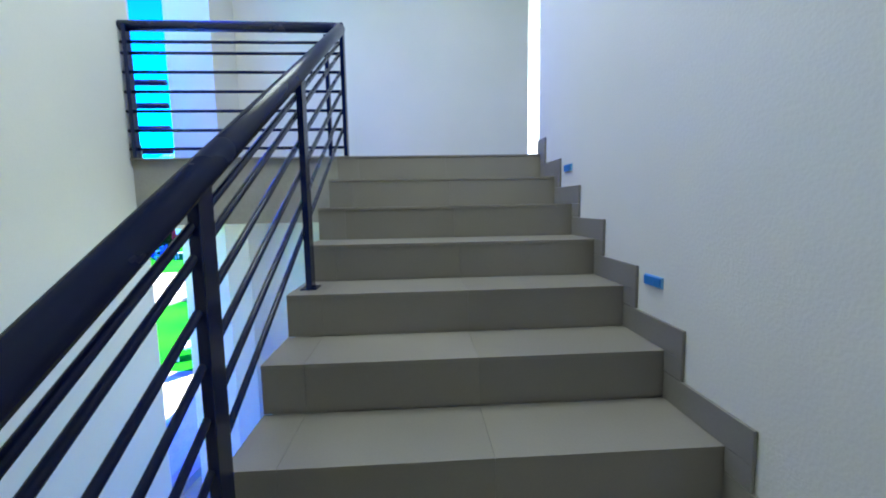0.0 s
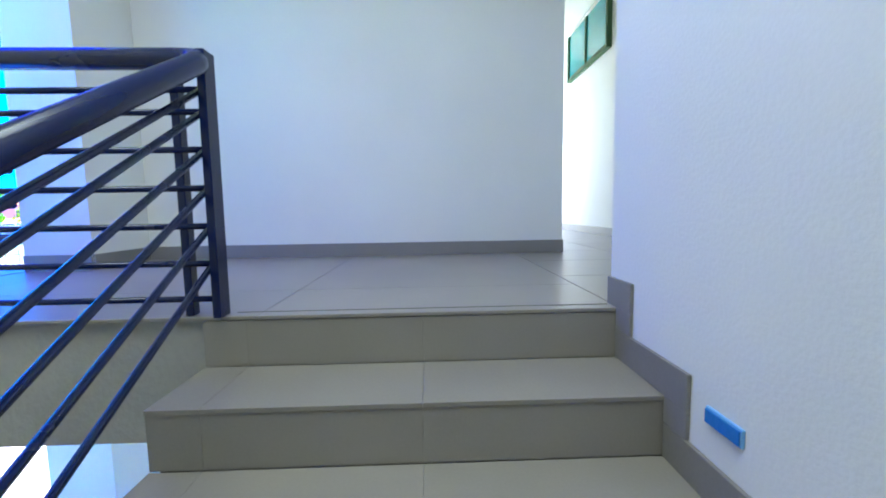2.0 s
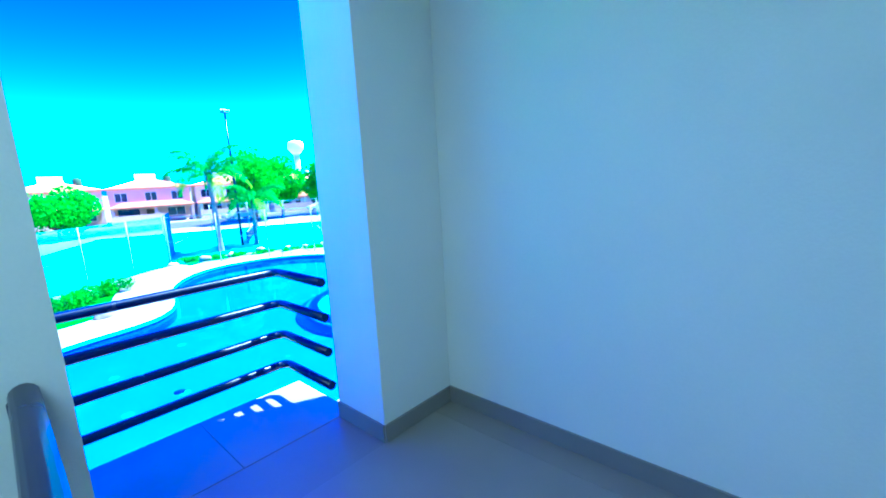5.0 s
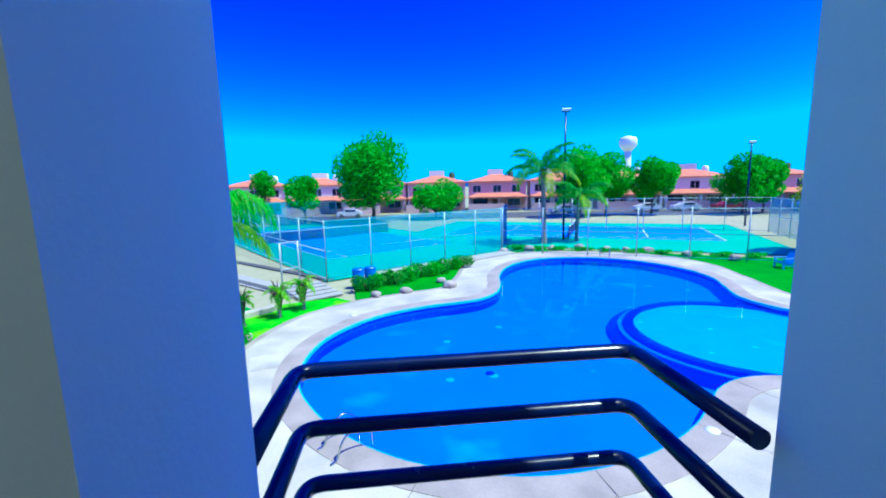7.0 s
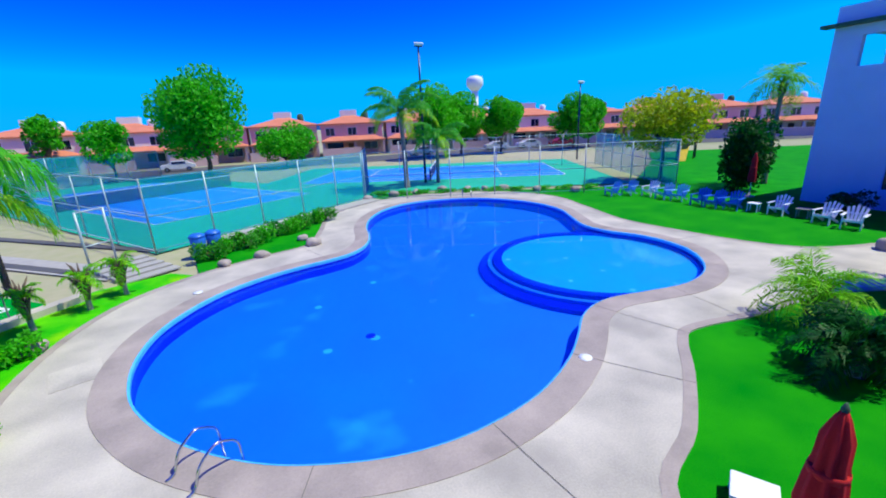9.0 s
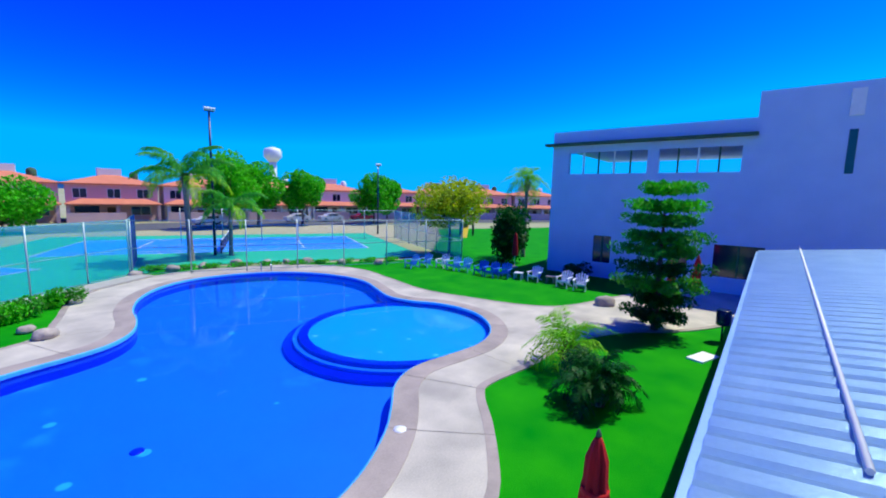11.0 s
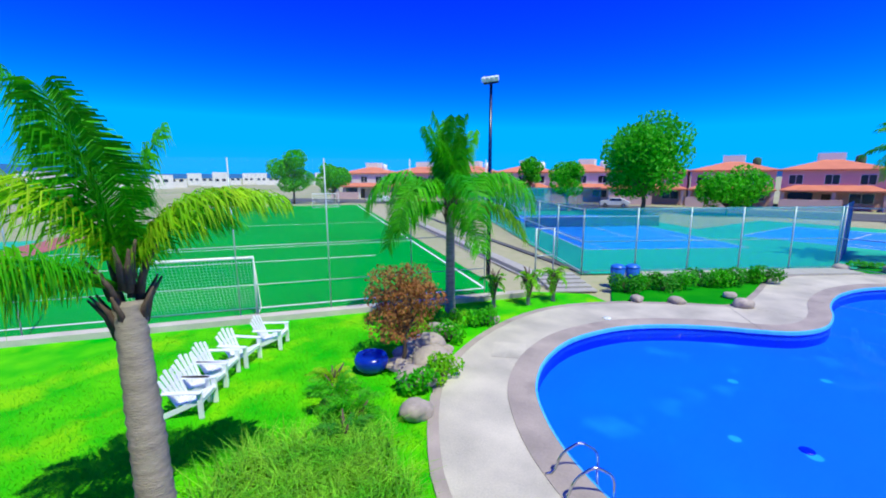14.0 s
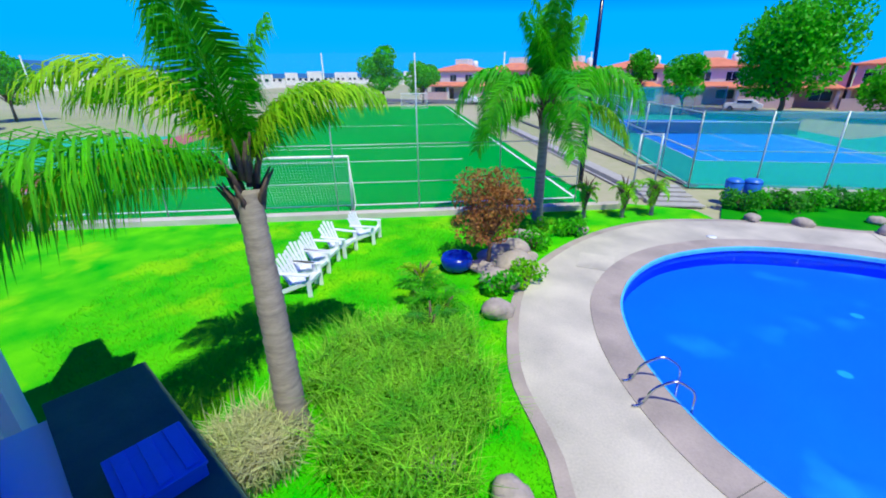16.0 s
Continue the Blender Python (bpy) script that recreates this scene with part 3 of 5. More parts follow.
box(roofm, -5.36, -3.93, -1.66, WY0 + 0.14, TOPZ, TOPZ + 0.2)
box(roofm, -3.93, -1.9, -1.66, WY1, TOPZ, TOPZ + 0.2)
box(roofm, -0.3, 1.967, -1.66, WY1, TOPZ, TOPZ + 0.2)
box(roofm, -1.9, -0.3, -1.66, 0.3, TOPZ, TOPZ + 0.2)
box(roofm, -1.9, -0.3, 1.9, WY1, TOPZ, TOPZ + 0.2)
# Unseen ceiling opening and opaque pane, added to house the stair lamp.
structure(part("skylight", slab(-1.9, -0.3, 0.3, 1.9, TOPZ + 0.1, TOPZ + 0.16), WHITE), "unseen white pane added in the ceiling above the stair fill lamp", "skylight")
structure(part("ceiling", roofm, WALL), "white flat ceiling over stairs and landing", "ceiling")
structure(part("ceiling_corridor", slab(1.967, 6.36, -1.66, -0.22, TOPZ, TOPZ + 0.2), WALL), "white flat ceiling over the corridor", "ceiling")
slabm = slab(0.012, FX, 0.0, WY0, ZF - 0.45, ZF - 0.012)
structure(part("landing_slab", slabm, CONC), "pale concrete landing slab", "floor")
structure(part("corridor_slab", slab(0.06, 6.2, -1.5, -0.004, ZF - 0.3, ZF - 0.012), GROUT), "corridor floor slab", "floor")
structure(part("floor_lower", slab(-5.2, FX, 0.0, WY1, -0.10, 0.004), TILE), "pale tiled ground floor", "floor")
structure(part("half_landing", slab(-5.2, -10 * RUN + 0.31, 0.0, WY0, 1.3, ZF - 10 * RISE), TILE), "grey tiled half landing", "floor")
structure(part("balcony_slab", slab(0.02, 1.36, WY1, 3.86, ZF - 0.16, ZF - 0.008), CONC), "small balcony slab", "floor")
structure(part("sill_slab", slab(0.108, 1.27, WY0, WY1, ZF - 0.1, ZF - 0.004), TILE), "grey tiled threshold of the balcony doorway", "floor")
# ---- stairs ----
stairs = thing("staircase", "grey tiled staircase with concrete core rising to the landing", "stairs")
for k in range(1, 10):
    core = bmesh.new()
    box(core, -k * RUN - 0.001, -(k - 1) * RUN - 0.012, 0.002, 1.40, max(ZF - k * RISE - 0.42, 1.3), ZF - k * RISE - 0.014)
    part("core", core, CONC, stairs)
for k in range(1, 10):
    x0, z = -k * RUN, ZF - k * RISE
    for y0, y1 in ((0.0, 0.6797), (0.6804, 1.2797), (1.2804, 1.425)):
        part("tread", slab(x0 - 0.012, x0 + RUN - 0.012, y0, y1, z - 0.014, z, 0.001), TILE, stairs)
for k in range(0, 10):
    x0, z = -k * RUN, ZF - k * RISE
    for y0, y1 in ((0.0, 0.6797), (0.6804, 1.2797), (1.2804, 1.425)):
        part("riser", slab(x0 - 0.008, x0 + 0.004, y0, y1, z - RISE + 0.001, z - 0.0145), TILE, stairs)
skirt = structure(part("stair_skirting", bmesh.new(), BASE), "grey tiled stepped skirting along the stair wall", "skirting")
for k in range(0, 10):
    x0, z = -k * RUN, ZF - k * RISE
    part("skirting_tile", slab(x0 - 0.11, x0 + (0.06 if k == 0 else RUN - 0.012), 0.001, 0.013, z + 0.001, z + 0.10, 0.002), BASE, skirt)
    part("skirting_tile", slab(x0 - 0.11, x0 - 0.010, 0.001, 0.013, z - RISE + 0.102, z + 0.0005, 0.002), BASE, skirt)
for k, gx in ((1.75, -0.54), (4.6, -1.45), (7.6, -2.36)):
    z = ZF - (k + 0.35) * RISE + 0.225
    lamp = thing("step_light", "recessed step light still covered by blue film", "step light", "step lights", at=(gx, 0.0, z))
    part("frame", slab(-0.058, 0.058, 0.0, 0.008, -0.021, 0.021, 0.003), PLASTIC_S, lamp)
    part("cover", slab(-0.054, 0.054, 0.008, 0.013, -0.017, 0.017, 0.002), BLUE_TAPE, lamp, "blue protective film")

# floor tiles of landing and balcony
floor = structure(part("floor", slab(0.0, FX, 0.0, WY0, ZF - 0.0125, ZF - 0.006), GROUT), "grey tiled landing floor with thin joints", "floor")
for i in range(3):
    for j, (y0, y1) in enumerate(((0.001, 1.24), (1.2425, WY0 - 0.001))):
        x0, x1 = i * 1.2 - 0.75 if i else 0.0, min((i + 1) * 1.2 - 0.7525, FX - 0.002)
        part("tile", slab(x0 - (0.012 if i == 0 else 0), x1, y0, y1, ZF - 0.012, ZF, 0.0015), TILE, floor)
part("joint", slab(0.040, 0.050, 0.02, 1.33, ZF - 0.003, ZF + 0.0012), GROUT, floor, "dark joint behind the top nosing")
corridor = structure(part("floor_corridor", slab(0.06, 6.2, -1.5, -0.004, ZF - 0.0125, ZF - 0.007), GROUT), "grey tiled corridor floor", "floor")
for i in range(10):
    for j in range(2):
        part("tile", slab(0.06 + i * 0.62, 0.06 + (i + 1) * 0.62 - 0.004, -1.5 + j * 0.7502, -1.5 + (j + 1) * 0.7502 - 0.004, ZF - 0.012, ZF, 0.0015), TILE, corridor)
bal = structure(part("floor_balcony", slab(0.03, 1.35, WY1, 3.85, ZF - 0.008, ZF - 0.004), GROUT), "grey tiled balcony floor", "floor")
for i in range(2):
    part("tile", slab(0.032 + i * 0.66, 0.032 + (i + 1) * 0.66 - 0.004, WY1 + 0.001, 3.848, ZF - 0.006, ZF, 0.0015), TILE, bal)
base = structure(part("baseboard", bmesh.new(), BASE), "low grey tiled skirting round the landing", "baseboard")
H = 0.10
for x0, x1, y0, y1 in ((FX - 0.012, FX, -0.38, WY0), (1.27, FX - 0.012, WY0 - 0.012, WY0), (1.258, 1.27, WY0, WY1), (0.0, 0.108, WY0 - 0.012, WY0), (0.108, 0.12, WY0, WY1),
                       (FX, 6.2, -0.392, -0.38), (0.07, 6.2, -1.5, -1.488), (FX, FX + 0.16, -0.392, -0.38)):
    part("skirting_tile", slab(x0, x1, y0, y1, ZF + 0.0005, ZF + H, 0.002), BASE, base)
part("skirting_tile", slab(0.06, 0.072, -0.16, 0.0, ZF + 0.0005, ZF + H, 0.002), BASE, base)

# ---- rails ----
BARS = (0.775, 0.705, 0.585, 0.46, 0.335, 0.21)
rail = thing("stair_rail", "dark blue-black steel stair railing with round handrail and thin bars", "railing")
slope = RISE / RUN


def on_slope(x, h):
    return (x, RY, ZF + x * slope + h)


XL = -2.95
part("handrail", tube(bmesh.new(), bend([(0.012, 2.785, ZF + 0.85), (0.0, RY, ZF + 0.84), on_slope(XL, 0.865)], 0.09), 0.034, 14), STEEL, rail)
for h in BARS:
    part("bar", tube(bmesh.new(), [(0.0, RY + 0.02, ZF + h - 0.03), on_slope(XL, h)], 0.0105, 8), STEEL, rail)
    part("bar", tube(bmesh.new(), [(0.0, 2.784, ZF + h - 0.03), (0.0, RY + 0.02, ZF + h - 0.03)], 0.0105, 8), STEEL, rail)
part("bar", tube(bmesh.new(), [(0.0, 2.784, ZF + 0.06), (0.0, RY + 0.02, ZF + 0.06)], 0.0105, 8), STEEL, rail)
for x, y, h, w in ((-0.005, RY, 0.86, 0.034), (0.02, RY + 0.11, 0.80, 0.02), (0.0, 2.745, 0.85, 0.026)):
    z0 = ZF + 0.001 if x > -0.1 else ZF - RISE + 0.001
    part("post", slab(x - w, x + w, y - 0.013, y + 0.013, z0, ZF + h + (x * slope if x < -0.1 else 0), 0.003), STEEL, rail)
for x in (-1.10, -1.98):
    k = math.ceil(-x / RUN)
    part("post", slab(x - 0.034, x + 0.034, RY - 0.013, RY + 0.013, ZF - k * RISE + 0.001, ZF + x * slope + 0.85, 0.003), STEEL, rail)
    part("foot", slab(x - 0.05, x + 0.05, RY - 0.035, RY + 0.035, ZF - k * RISE + 0.0005, ZF - k * RISE + 0.006, 0.002), STEEL, rail)
balrail = thing("balcony_rail", "dark blue steel balcony railing of four bent round tubes", "railing")
for z in (4.14, 3.93, 3.72, 3.51):
    part("rail", tube(bmesh.new(), bend([(0.055, WY1 + 0.002, z), (0.055, 3.75, z), (1.235, 3.75, z), (1.235, WY1 + 0.002, z)], 0.07), 0.027, 14), STEEL, balrail)


def text(name, body, size, m, material, parent):
    cu = bpy.data.curves.new(name, "FONT")
    cu.body, cu.size, cu.align_x, cu.align_y, cu.extrude = body, size, "CENTER", "CENTER", 0.0005
    ob = new(name, cu)
    dg = bpy.context.evaluated_depsgraph_get()
    me = bpy.data.meshes.new_from_object(ob.evaluated_get(dg))
    bpy.data.objects.remove(ob)
    me.materials.clear()
    me.materials.append(material)
    o = new(name, me)
    o.parent, o.matrix_basis = parent, m
    return o


sign = thing("evacuation_sign", "dark green evacuation route sign with white pictogram on the wall", "sign", at=(-0.09, WY0 - 0.004, 5.19), rz=0)
part("plate", slab(-0.13, 0.13, -0.004, 0.0, -0.10, 0.10, 0.0015), SIGN_G, sign)
part("border", sheet([[(-0.125, -0.095), (0.125, -0.095), (0.125, 0.095), (-0.125, 0.095)], [(-0.12, -0.09), (0.12, -0.09), (0.12, 0.09), (-0.12, 0.09)]], 0.0), SIGN_W, sign).matrix_basis = pose(0, -0.005, 0, 90)
part("arrow", sheet([[(0.02, 0.02), (0.06, 0.02), (0.06, 0.0), (0.10, 0.035), (0.06, 0.07), (0.06, 0.05), (0.02, 0.05)]], 0.0), SIGN_W, sign).matrix_basis = pose(0, -0.005, 0, 90)
part("pictogram", sheet([[(-0.08, -0.03), (-0.045, 0.01), (-0.06, 0.05), (-0.035, 0.06), (-0.015, 0.02), (-0.04, -0.04)]], 0.0), SIGN_W, sign).matrix_basis = pose(0, -0.005, 0, 90)
text("lettering", "RUTA DE EVACUACIÓN", 0.024, pose(0, -0.0052, -0.07, 90), SIGN_W, sign)


# ---- plants ----
def frond_mesh(name, length, droop, leaflets, width, material, seed, rise=0.55, wide=0.33, hang=0.75):
    """A feather leaf along +x from its base: an arched rib with two rows of drooping leaflets."""
    rng = random.Random(seed)
    bm = bmesh.new()

    def rib(t):
        return Vector((length * t * (1 - 0.18 * droop * t * t), 0, length * (rise * t - (0.45 + 0.55 * droop) * t * t)))

    tube(bm, [rib(t / 8) for t in range(9)], 0.02, 4, True, [0.028 * (1 - 0.9 * t / 8) for t in range(9)])
    for i in range(leaflets):
        t = 0.10 + 0.9 * i / (leaflets - 1)
        p = rib(t)
        d = (rib(min(1, t + 0.02)) - rib(t - 0.02)).normalized()
        ll = length * wide * (math.sin(math.pi * min(1, t * 0.86 + 0.12)) ** 0.6) * rng.uniform(0.8, 1.12)
        for s in (-1, 1):
            out = Vector((d.x * rng.uniform(0.3, 0.95), s * rng.uniform(0.6, 1.0), d.z * 0.5 + rng.uniform(-0.35, 0.6))).normalized()
            a, b = p, p + out * ll * 0.45
            c = b + (out * 0.5 + Vector((0, 0, -hang * rng.uniform(0.5, 1.2)))).normalized() * ll * 0.7
            w = d * width * rng.uniform(0.8, 1.2)
            v = [bm.verts.new(q) for q in (a - w * 0.4, a + w * 0.4, b + w, b - w, c)]
            bm.faces.new((v[0], v[1], v[2], v[3]))
            bm.faces.new((v[3], v[2], v[4]))
    me = bpy.data.meshes.new(name)
    bm.to_mesh(me)
    bm.free()
    me.materials.append(material)
    return me


def hanging_frond(length, el, bend, leaflets, width, material, seed, wide, limp=0.5):
    """A feather leaf that leaves the crown at the angle el and bows by the angle bend; its leaflets hang by their weight."""
    rng = random.Random(seed)
    bm = bmesh.new()
    pts, ds = [Vector((0, 0, 0))], []
    n = 40
    for i in range(n):
        a = math.radians(el - bend * (i / n) ** 1.35)
        ds.append(Vector((math.cos(a), 0.10 * math.sin(seed) * i / n, math.sin(a))).normalized())
        pts.append(pts[-1] + ds[-1] * length / n)
    tube(bm, pts[::4], 0.02, 5, True, [0.030 * (1 - 0.9 * i / 10) for i in range(11)])
    for i in range(leaflets):
        t = 0.14 + 0.855 * i / (leaflets - 1)
        j = min(n - 1, int(t * n))
        p, d = pts[j].lerp(pts[j + 1], t * n - j), ds[j]
        ll = length * wide * min(1, 0.35 + 2.2 * (t - 0.1)) * (1 - 0.55 * max(0, t - 0.55) / 0.45) * rng.uniform(0.85, 1.1)
        up = Vector((-d.z, 0, d.x))
        for s in (-1, 1):
            out = (d * (0.72 - 0.35 * limp) + Vector((0, s * 0.75, 0)) + up * rng.uniform(-0.15, 0.4)).normalized()
            g = Vector((0, 0, -1))
            q1 = p + out * ll * 0.38
            q2 = q1 + (out * 0.75 + g * (0.2 + 0.7 * limp)).normalized() * ll * 0.34
            q3 = q2 + (out * 0.35 + g * rng.uniform(0.3 + 0.6 * limp, 0.6 + 0.8 * limp)).normalized() * ll * 0.36
            w = (d + Vector((0, 0, 0.25)) * rng.uniform(-1, 1)) * width * rng.uniform(0.8, 1.2)
            v = [bm.verts.new(q) for q in (p - w * 0.4, p + w * 0.4, q1 + w, q1 - w, q2 + w * 0.75, q2 - w * 0.75, q3)]
            bm.faces.new((v[0], v[1], v[2], v[3]))
            bm.faces.new((v[3], v[2], v[4], v[5]))
            bm.faces.new((v[5], v[4], v[6]))
    me = bpy.data.meshes.new("frond")
    bm.to_mesh(me)
    bm.free()
    me.materials.append(material)
    return me


def palm(at, height, lean, r0, r1, fronds, length, label, seed, material=None, droop=1.0, leaflets=34, width=0.016, low=-35, high=80, wide=0.33, rings=26, hang=0.75, plan=(), limp=0.5):
    """A feather palm: ringed leaning trunk, leaf bases and single fronds."""
    rng = random.Random(seed)
    p = thing("palm_tree", label, "palm tree", "palm trees", at=at)
    bm = bmesh.new()
    pts, rad = [], []
    m = rings * 2
    for i in range(m + 1):
        t = i / m
        pts.append((lean[0] * t ** 1.4, lean[1] * t ** 1.4, height * t - 0.05))
        rad.append((r0 + (r1 - r0) * t + 0.25 * r0 * max(0, 1 - t * 6)) * (1.05 if i % 2 else 0.97) * rng.uniform(0.97, 1.03))
    tube(bm, pts, r0, 14, True, rad)
    part("trunk", bm, TRUNK, p)
    top = Vector((lean[0], lean[1], height - 0.05))
    boots = bmesh.new()
    for k in range(int(14 + 40 * r1)):
        a, z = k * 2.4, rng.uniform(-0.45, 0.25)
        q = top + Vector((math.cos(a) * r1 * 0.85, math.sin(a) * r1 * 0.85, z))
        tube(boots, [q, q + Vector((math.cos(a) * 0.08, math.sin(a) * 0.08, 0.28)), q + Vector((math.cos(a) * 0.22, math.sin(a) * 0.22, 0.5))], 0.03, 5, True, [0.05, 0.035, 0.012])
    part("leaf_base", boots, BARK, p)
    for k, (az, el, s, bow, pale) in enumerate(plan):
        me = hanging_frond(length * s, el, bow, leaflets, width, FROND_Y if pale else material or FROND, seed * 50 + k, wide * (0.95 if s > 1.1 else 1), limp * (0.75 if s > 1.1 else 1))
        again("frond", me, p, Matrix.Translation(top + Vector((0, 0, 0.15))) @ pose(0, 0, 0, 0, 0, az))
    if plan:
        return p
    meshes = [frond_mesh("frond", length * f, droop * g, leaflets, width, material or FROND, seed * 7 + i, rise=ri, wide=wide, hang=hang)
              for i, (f, g, ri) in enumerate(((1.0, 0.7, 0.75), (0.95, 1.0, 0.6), (1.05, 1.25, 0.5), (0.85, 0.6, 0.9)))]
    for k in range(fronds):
        az = k * 137.5 + rng.uniform(-14, 14)
        el = low + (high - low) * ((k + 0.5) / fronds) ** 0.8
        s = rng.uniform(0.85, 1.1)
        o = again("frond", meshes[k % 4], p, Matrix.Translation(top + Vector((0, 0, 0.25))) @ pose(0, 0, 0, 0, 0, az) @ pose(0, 0, 0, rng.uniform(-25, 25), -(el - 25), 0) @ Matrix.Scale(s, 4))
    return p


def leaf_cloud(bm, blobs, count, size, rng, flat=0.6):
    """Many small leaves spread through overlapping lumps, thicker near their skins."""
    vol = [b[3] * b[4] * b[5] for b in blobs]
    for _ in range(count):
        x, y, z, a, b, c = rng.choices(blobs, vol)[0]
        while True:
            d = Vector((rng.uniform(-1, 1), rng.uniform(-1, 1), rng.uniform(-1, 1)))
            if 0.05 < d.length < 1:
                break
        d = d.normalized() * d.length ** 0.35 * rng.uniform(0.88, 1.08)
        p = Vector((x + d.x * a, y + d.y * b, z + d.z * c))
        q = Euler((rng.uniform(-1.2, 1.2), rng.uniform(-1.2, 1.2), rng.uniform(0, 6.3))).to_matrix()
        s = size * rng.uniform(0.6, 1.3)
        v = [bm.verts.new(p + q @ Vector(o) * s) for o in ((-0.5, 0, 0), (0, -flat / 2, 0.06), (0.55, 0, 0), (0, flat / 2, 0.06))]
        bm.faces.new(v)
    return bm


def tree(at, height, width, label, seed, material, trunk_h=0.3, count=4200, leaf=0.28, lumps=14, name="tree", thick=0.02):
    """A broadleaf tree: tapered trunk, limbs into each lump and an uneven crown."""
    rng = random.Random(seed)
    t = thing(name, label, "tree", at=at)
    bm = bmesh.new()
    h0 = height * trunk_h
    r = height * thick
    tube(bm, [(0, 0, -0.1), (0.02 * height, 0, h0 * 0.6), (0, 0.01 * height, h0 * 1.2), (0, 0, height * 0.75)], r, 9, True, [r * 1.3, r, r * 0.85, r * 0.2])
    blobs = []
    for k in range(lumps):
        a, z = k * 2.4 + rng.uniform(-0.4, 0.4), rng.uniform(0, 1)
        prof = math.sin(math.pi * (0.12 + 0.8 * z)) ** 0.7
        rr = width * 0.5 * prof * rng.uniform(0.45, 0.75)
        s = width * rng.uniform(0.17, 0.27)
        c = (math.cos(a) * rr, math.sin(a) * rr, h0 + (height - h0) * (0.12 + 0.76 * z))
        blobs.append((*c, s, s, s * 0.85))
        tube(bm, [(0, 0, h0 * 0.9), (c[0] * 0.5, c[1] * 0.5, (h0 + c[2]) / 2), c], r, 5, True, [r * 0.6, r * 0.35, r * 0.1])
    blobs.append((0, 0, h0 + (height - h0) * 0.5, width * 0.28, width * 0.28, (height - h0) * 0.36))
    part("trunk", bm, BARK, t)
    part("crown", leaf_cloud(bmesh.new(), blobs, count, leaf, rng), material, t)
    return t


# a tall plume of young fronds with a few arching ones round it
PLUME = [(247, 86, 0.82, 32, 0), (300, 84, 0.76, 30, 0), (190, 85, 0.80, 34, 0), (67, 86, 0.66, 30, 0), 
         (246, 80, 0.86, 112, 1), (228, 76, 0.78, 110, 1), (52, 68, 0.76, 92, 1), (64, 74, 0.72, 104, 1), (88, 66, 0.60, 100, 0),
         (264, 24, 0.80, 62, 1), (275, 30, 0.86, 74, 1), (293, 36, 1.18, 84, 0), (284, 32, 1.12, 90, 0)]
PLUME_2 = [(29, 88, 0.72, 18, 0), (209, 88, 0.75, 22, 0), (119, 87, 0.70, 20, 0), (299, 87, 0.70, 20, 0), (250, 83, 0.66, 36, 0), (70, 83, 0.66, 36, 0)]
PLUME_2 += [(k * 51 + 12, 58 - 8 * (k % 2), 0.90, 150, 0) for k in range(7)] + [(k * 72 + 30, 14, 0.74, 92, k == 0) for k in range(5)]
FAR_PLUME = [(k * 137.5, 78 - 4.6 * k, 1.0 - 0.02 * (k % 5), 84 + 9 * (k % 4), k > 12) for k in range(16)]
palm((-4.35, 5.55, -0.03), 3.35, (-0.75, 0.30), 0.20, 0.15, 17, 2.85, "tall feather palm with ringed grey trunk on the lawn", 3, material=FROND_M, width=0.012, leaflets=120, wide=0.36, limp=0.45, plan=PLUME)
palm((-6.15, 15.45, -0.03), 3.6, (0.0, 0.0), 0.17, 0.13, 18, 4.0, "feather palm with drooping green fronds beside the field fence", 5, material=FROND_M, leaflets=96, width=0.022, wide=0.33, limp=0.9, plan=PLUME_2)
palm((11.86, 34.7, -0.03), 5.6, (-0.15, 0), 0.20, 0.16, 22, 3.6, "tall feather palm with a full green crown behind the pool", 8, material=FROND_D, leaflets=48, width=0.035, wide=0.24, limp=0.8, plan=FAR_PLUME)
palm((15.0, 35.6, -0.03), 3.6, (0.1, 0), 0.15, 0.12, 16, 3.0, "lower feather palm with hanging fronds behind the pool", 9, material=FROND_D, leaflets=44, width=0.035, wide=0.26, limp=1.0, plan=FAR_PLUME[4:])
palm((11.6, 7.75, -0.03), 0.45, (0, 0), 0.16, 0.12, 20, 1.5, "small feather palm with arching fronds on the lawn", 15, leaflets=30, width=0.014, low=-5, rings=6)
palm((10.1, 6.4, -0.03), 0.28, (0, 0), 0.2, 0.16, 34, 1.22, "low dark bushy palm on the lawn", 16, material=LEAF_D, leaflets=34, width=0.02, low=-20, rings=6, droop=0.7)
palm((31.5, 19.5, -0.03), 6.0, (0.2, 0), 0.16, 0.13, 18, 2.4, "slender feather palm beside the far building", 19, leaflets=24, width=0.03, droop=1.3)
for px, py, sc in ((-4.0, 17.9, 0.85), (-3.3, 18.8, 0.9), (-5.0, 17.0, 0.8)):
    palm((px - 0.3, py + 0.2, -0.03), 0.75, (0, 0), 0.07, 0.06, 11, 0.8 * sc, "young feather palm planted along the deck edge", int(px * -31), leaflets=18, width=0.018, low=-20, rings=8)

for px, py, ln, m, sd in ((-5.3, 9.2, 0.8, FROND_M, 201), (-4.6, 8.9, 0.85, FROND_M, 202), (-5.9, 9.7, 0.65, FROND_Y, 203), (-4.3, 8.3, 0.7, FROND_D, 204)):
    palm((px, py, -0.03), 0.12, (0, 0), 0.06, 0.05, 22, ln, "low feathery green plant arching over the lawn", sd, material=m, leaflets=30, width=0.012, low=10, rings=3, wide=0.25)

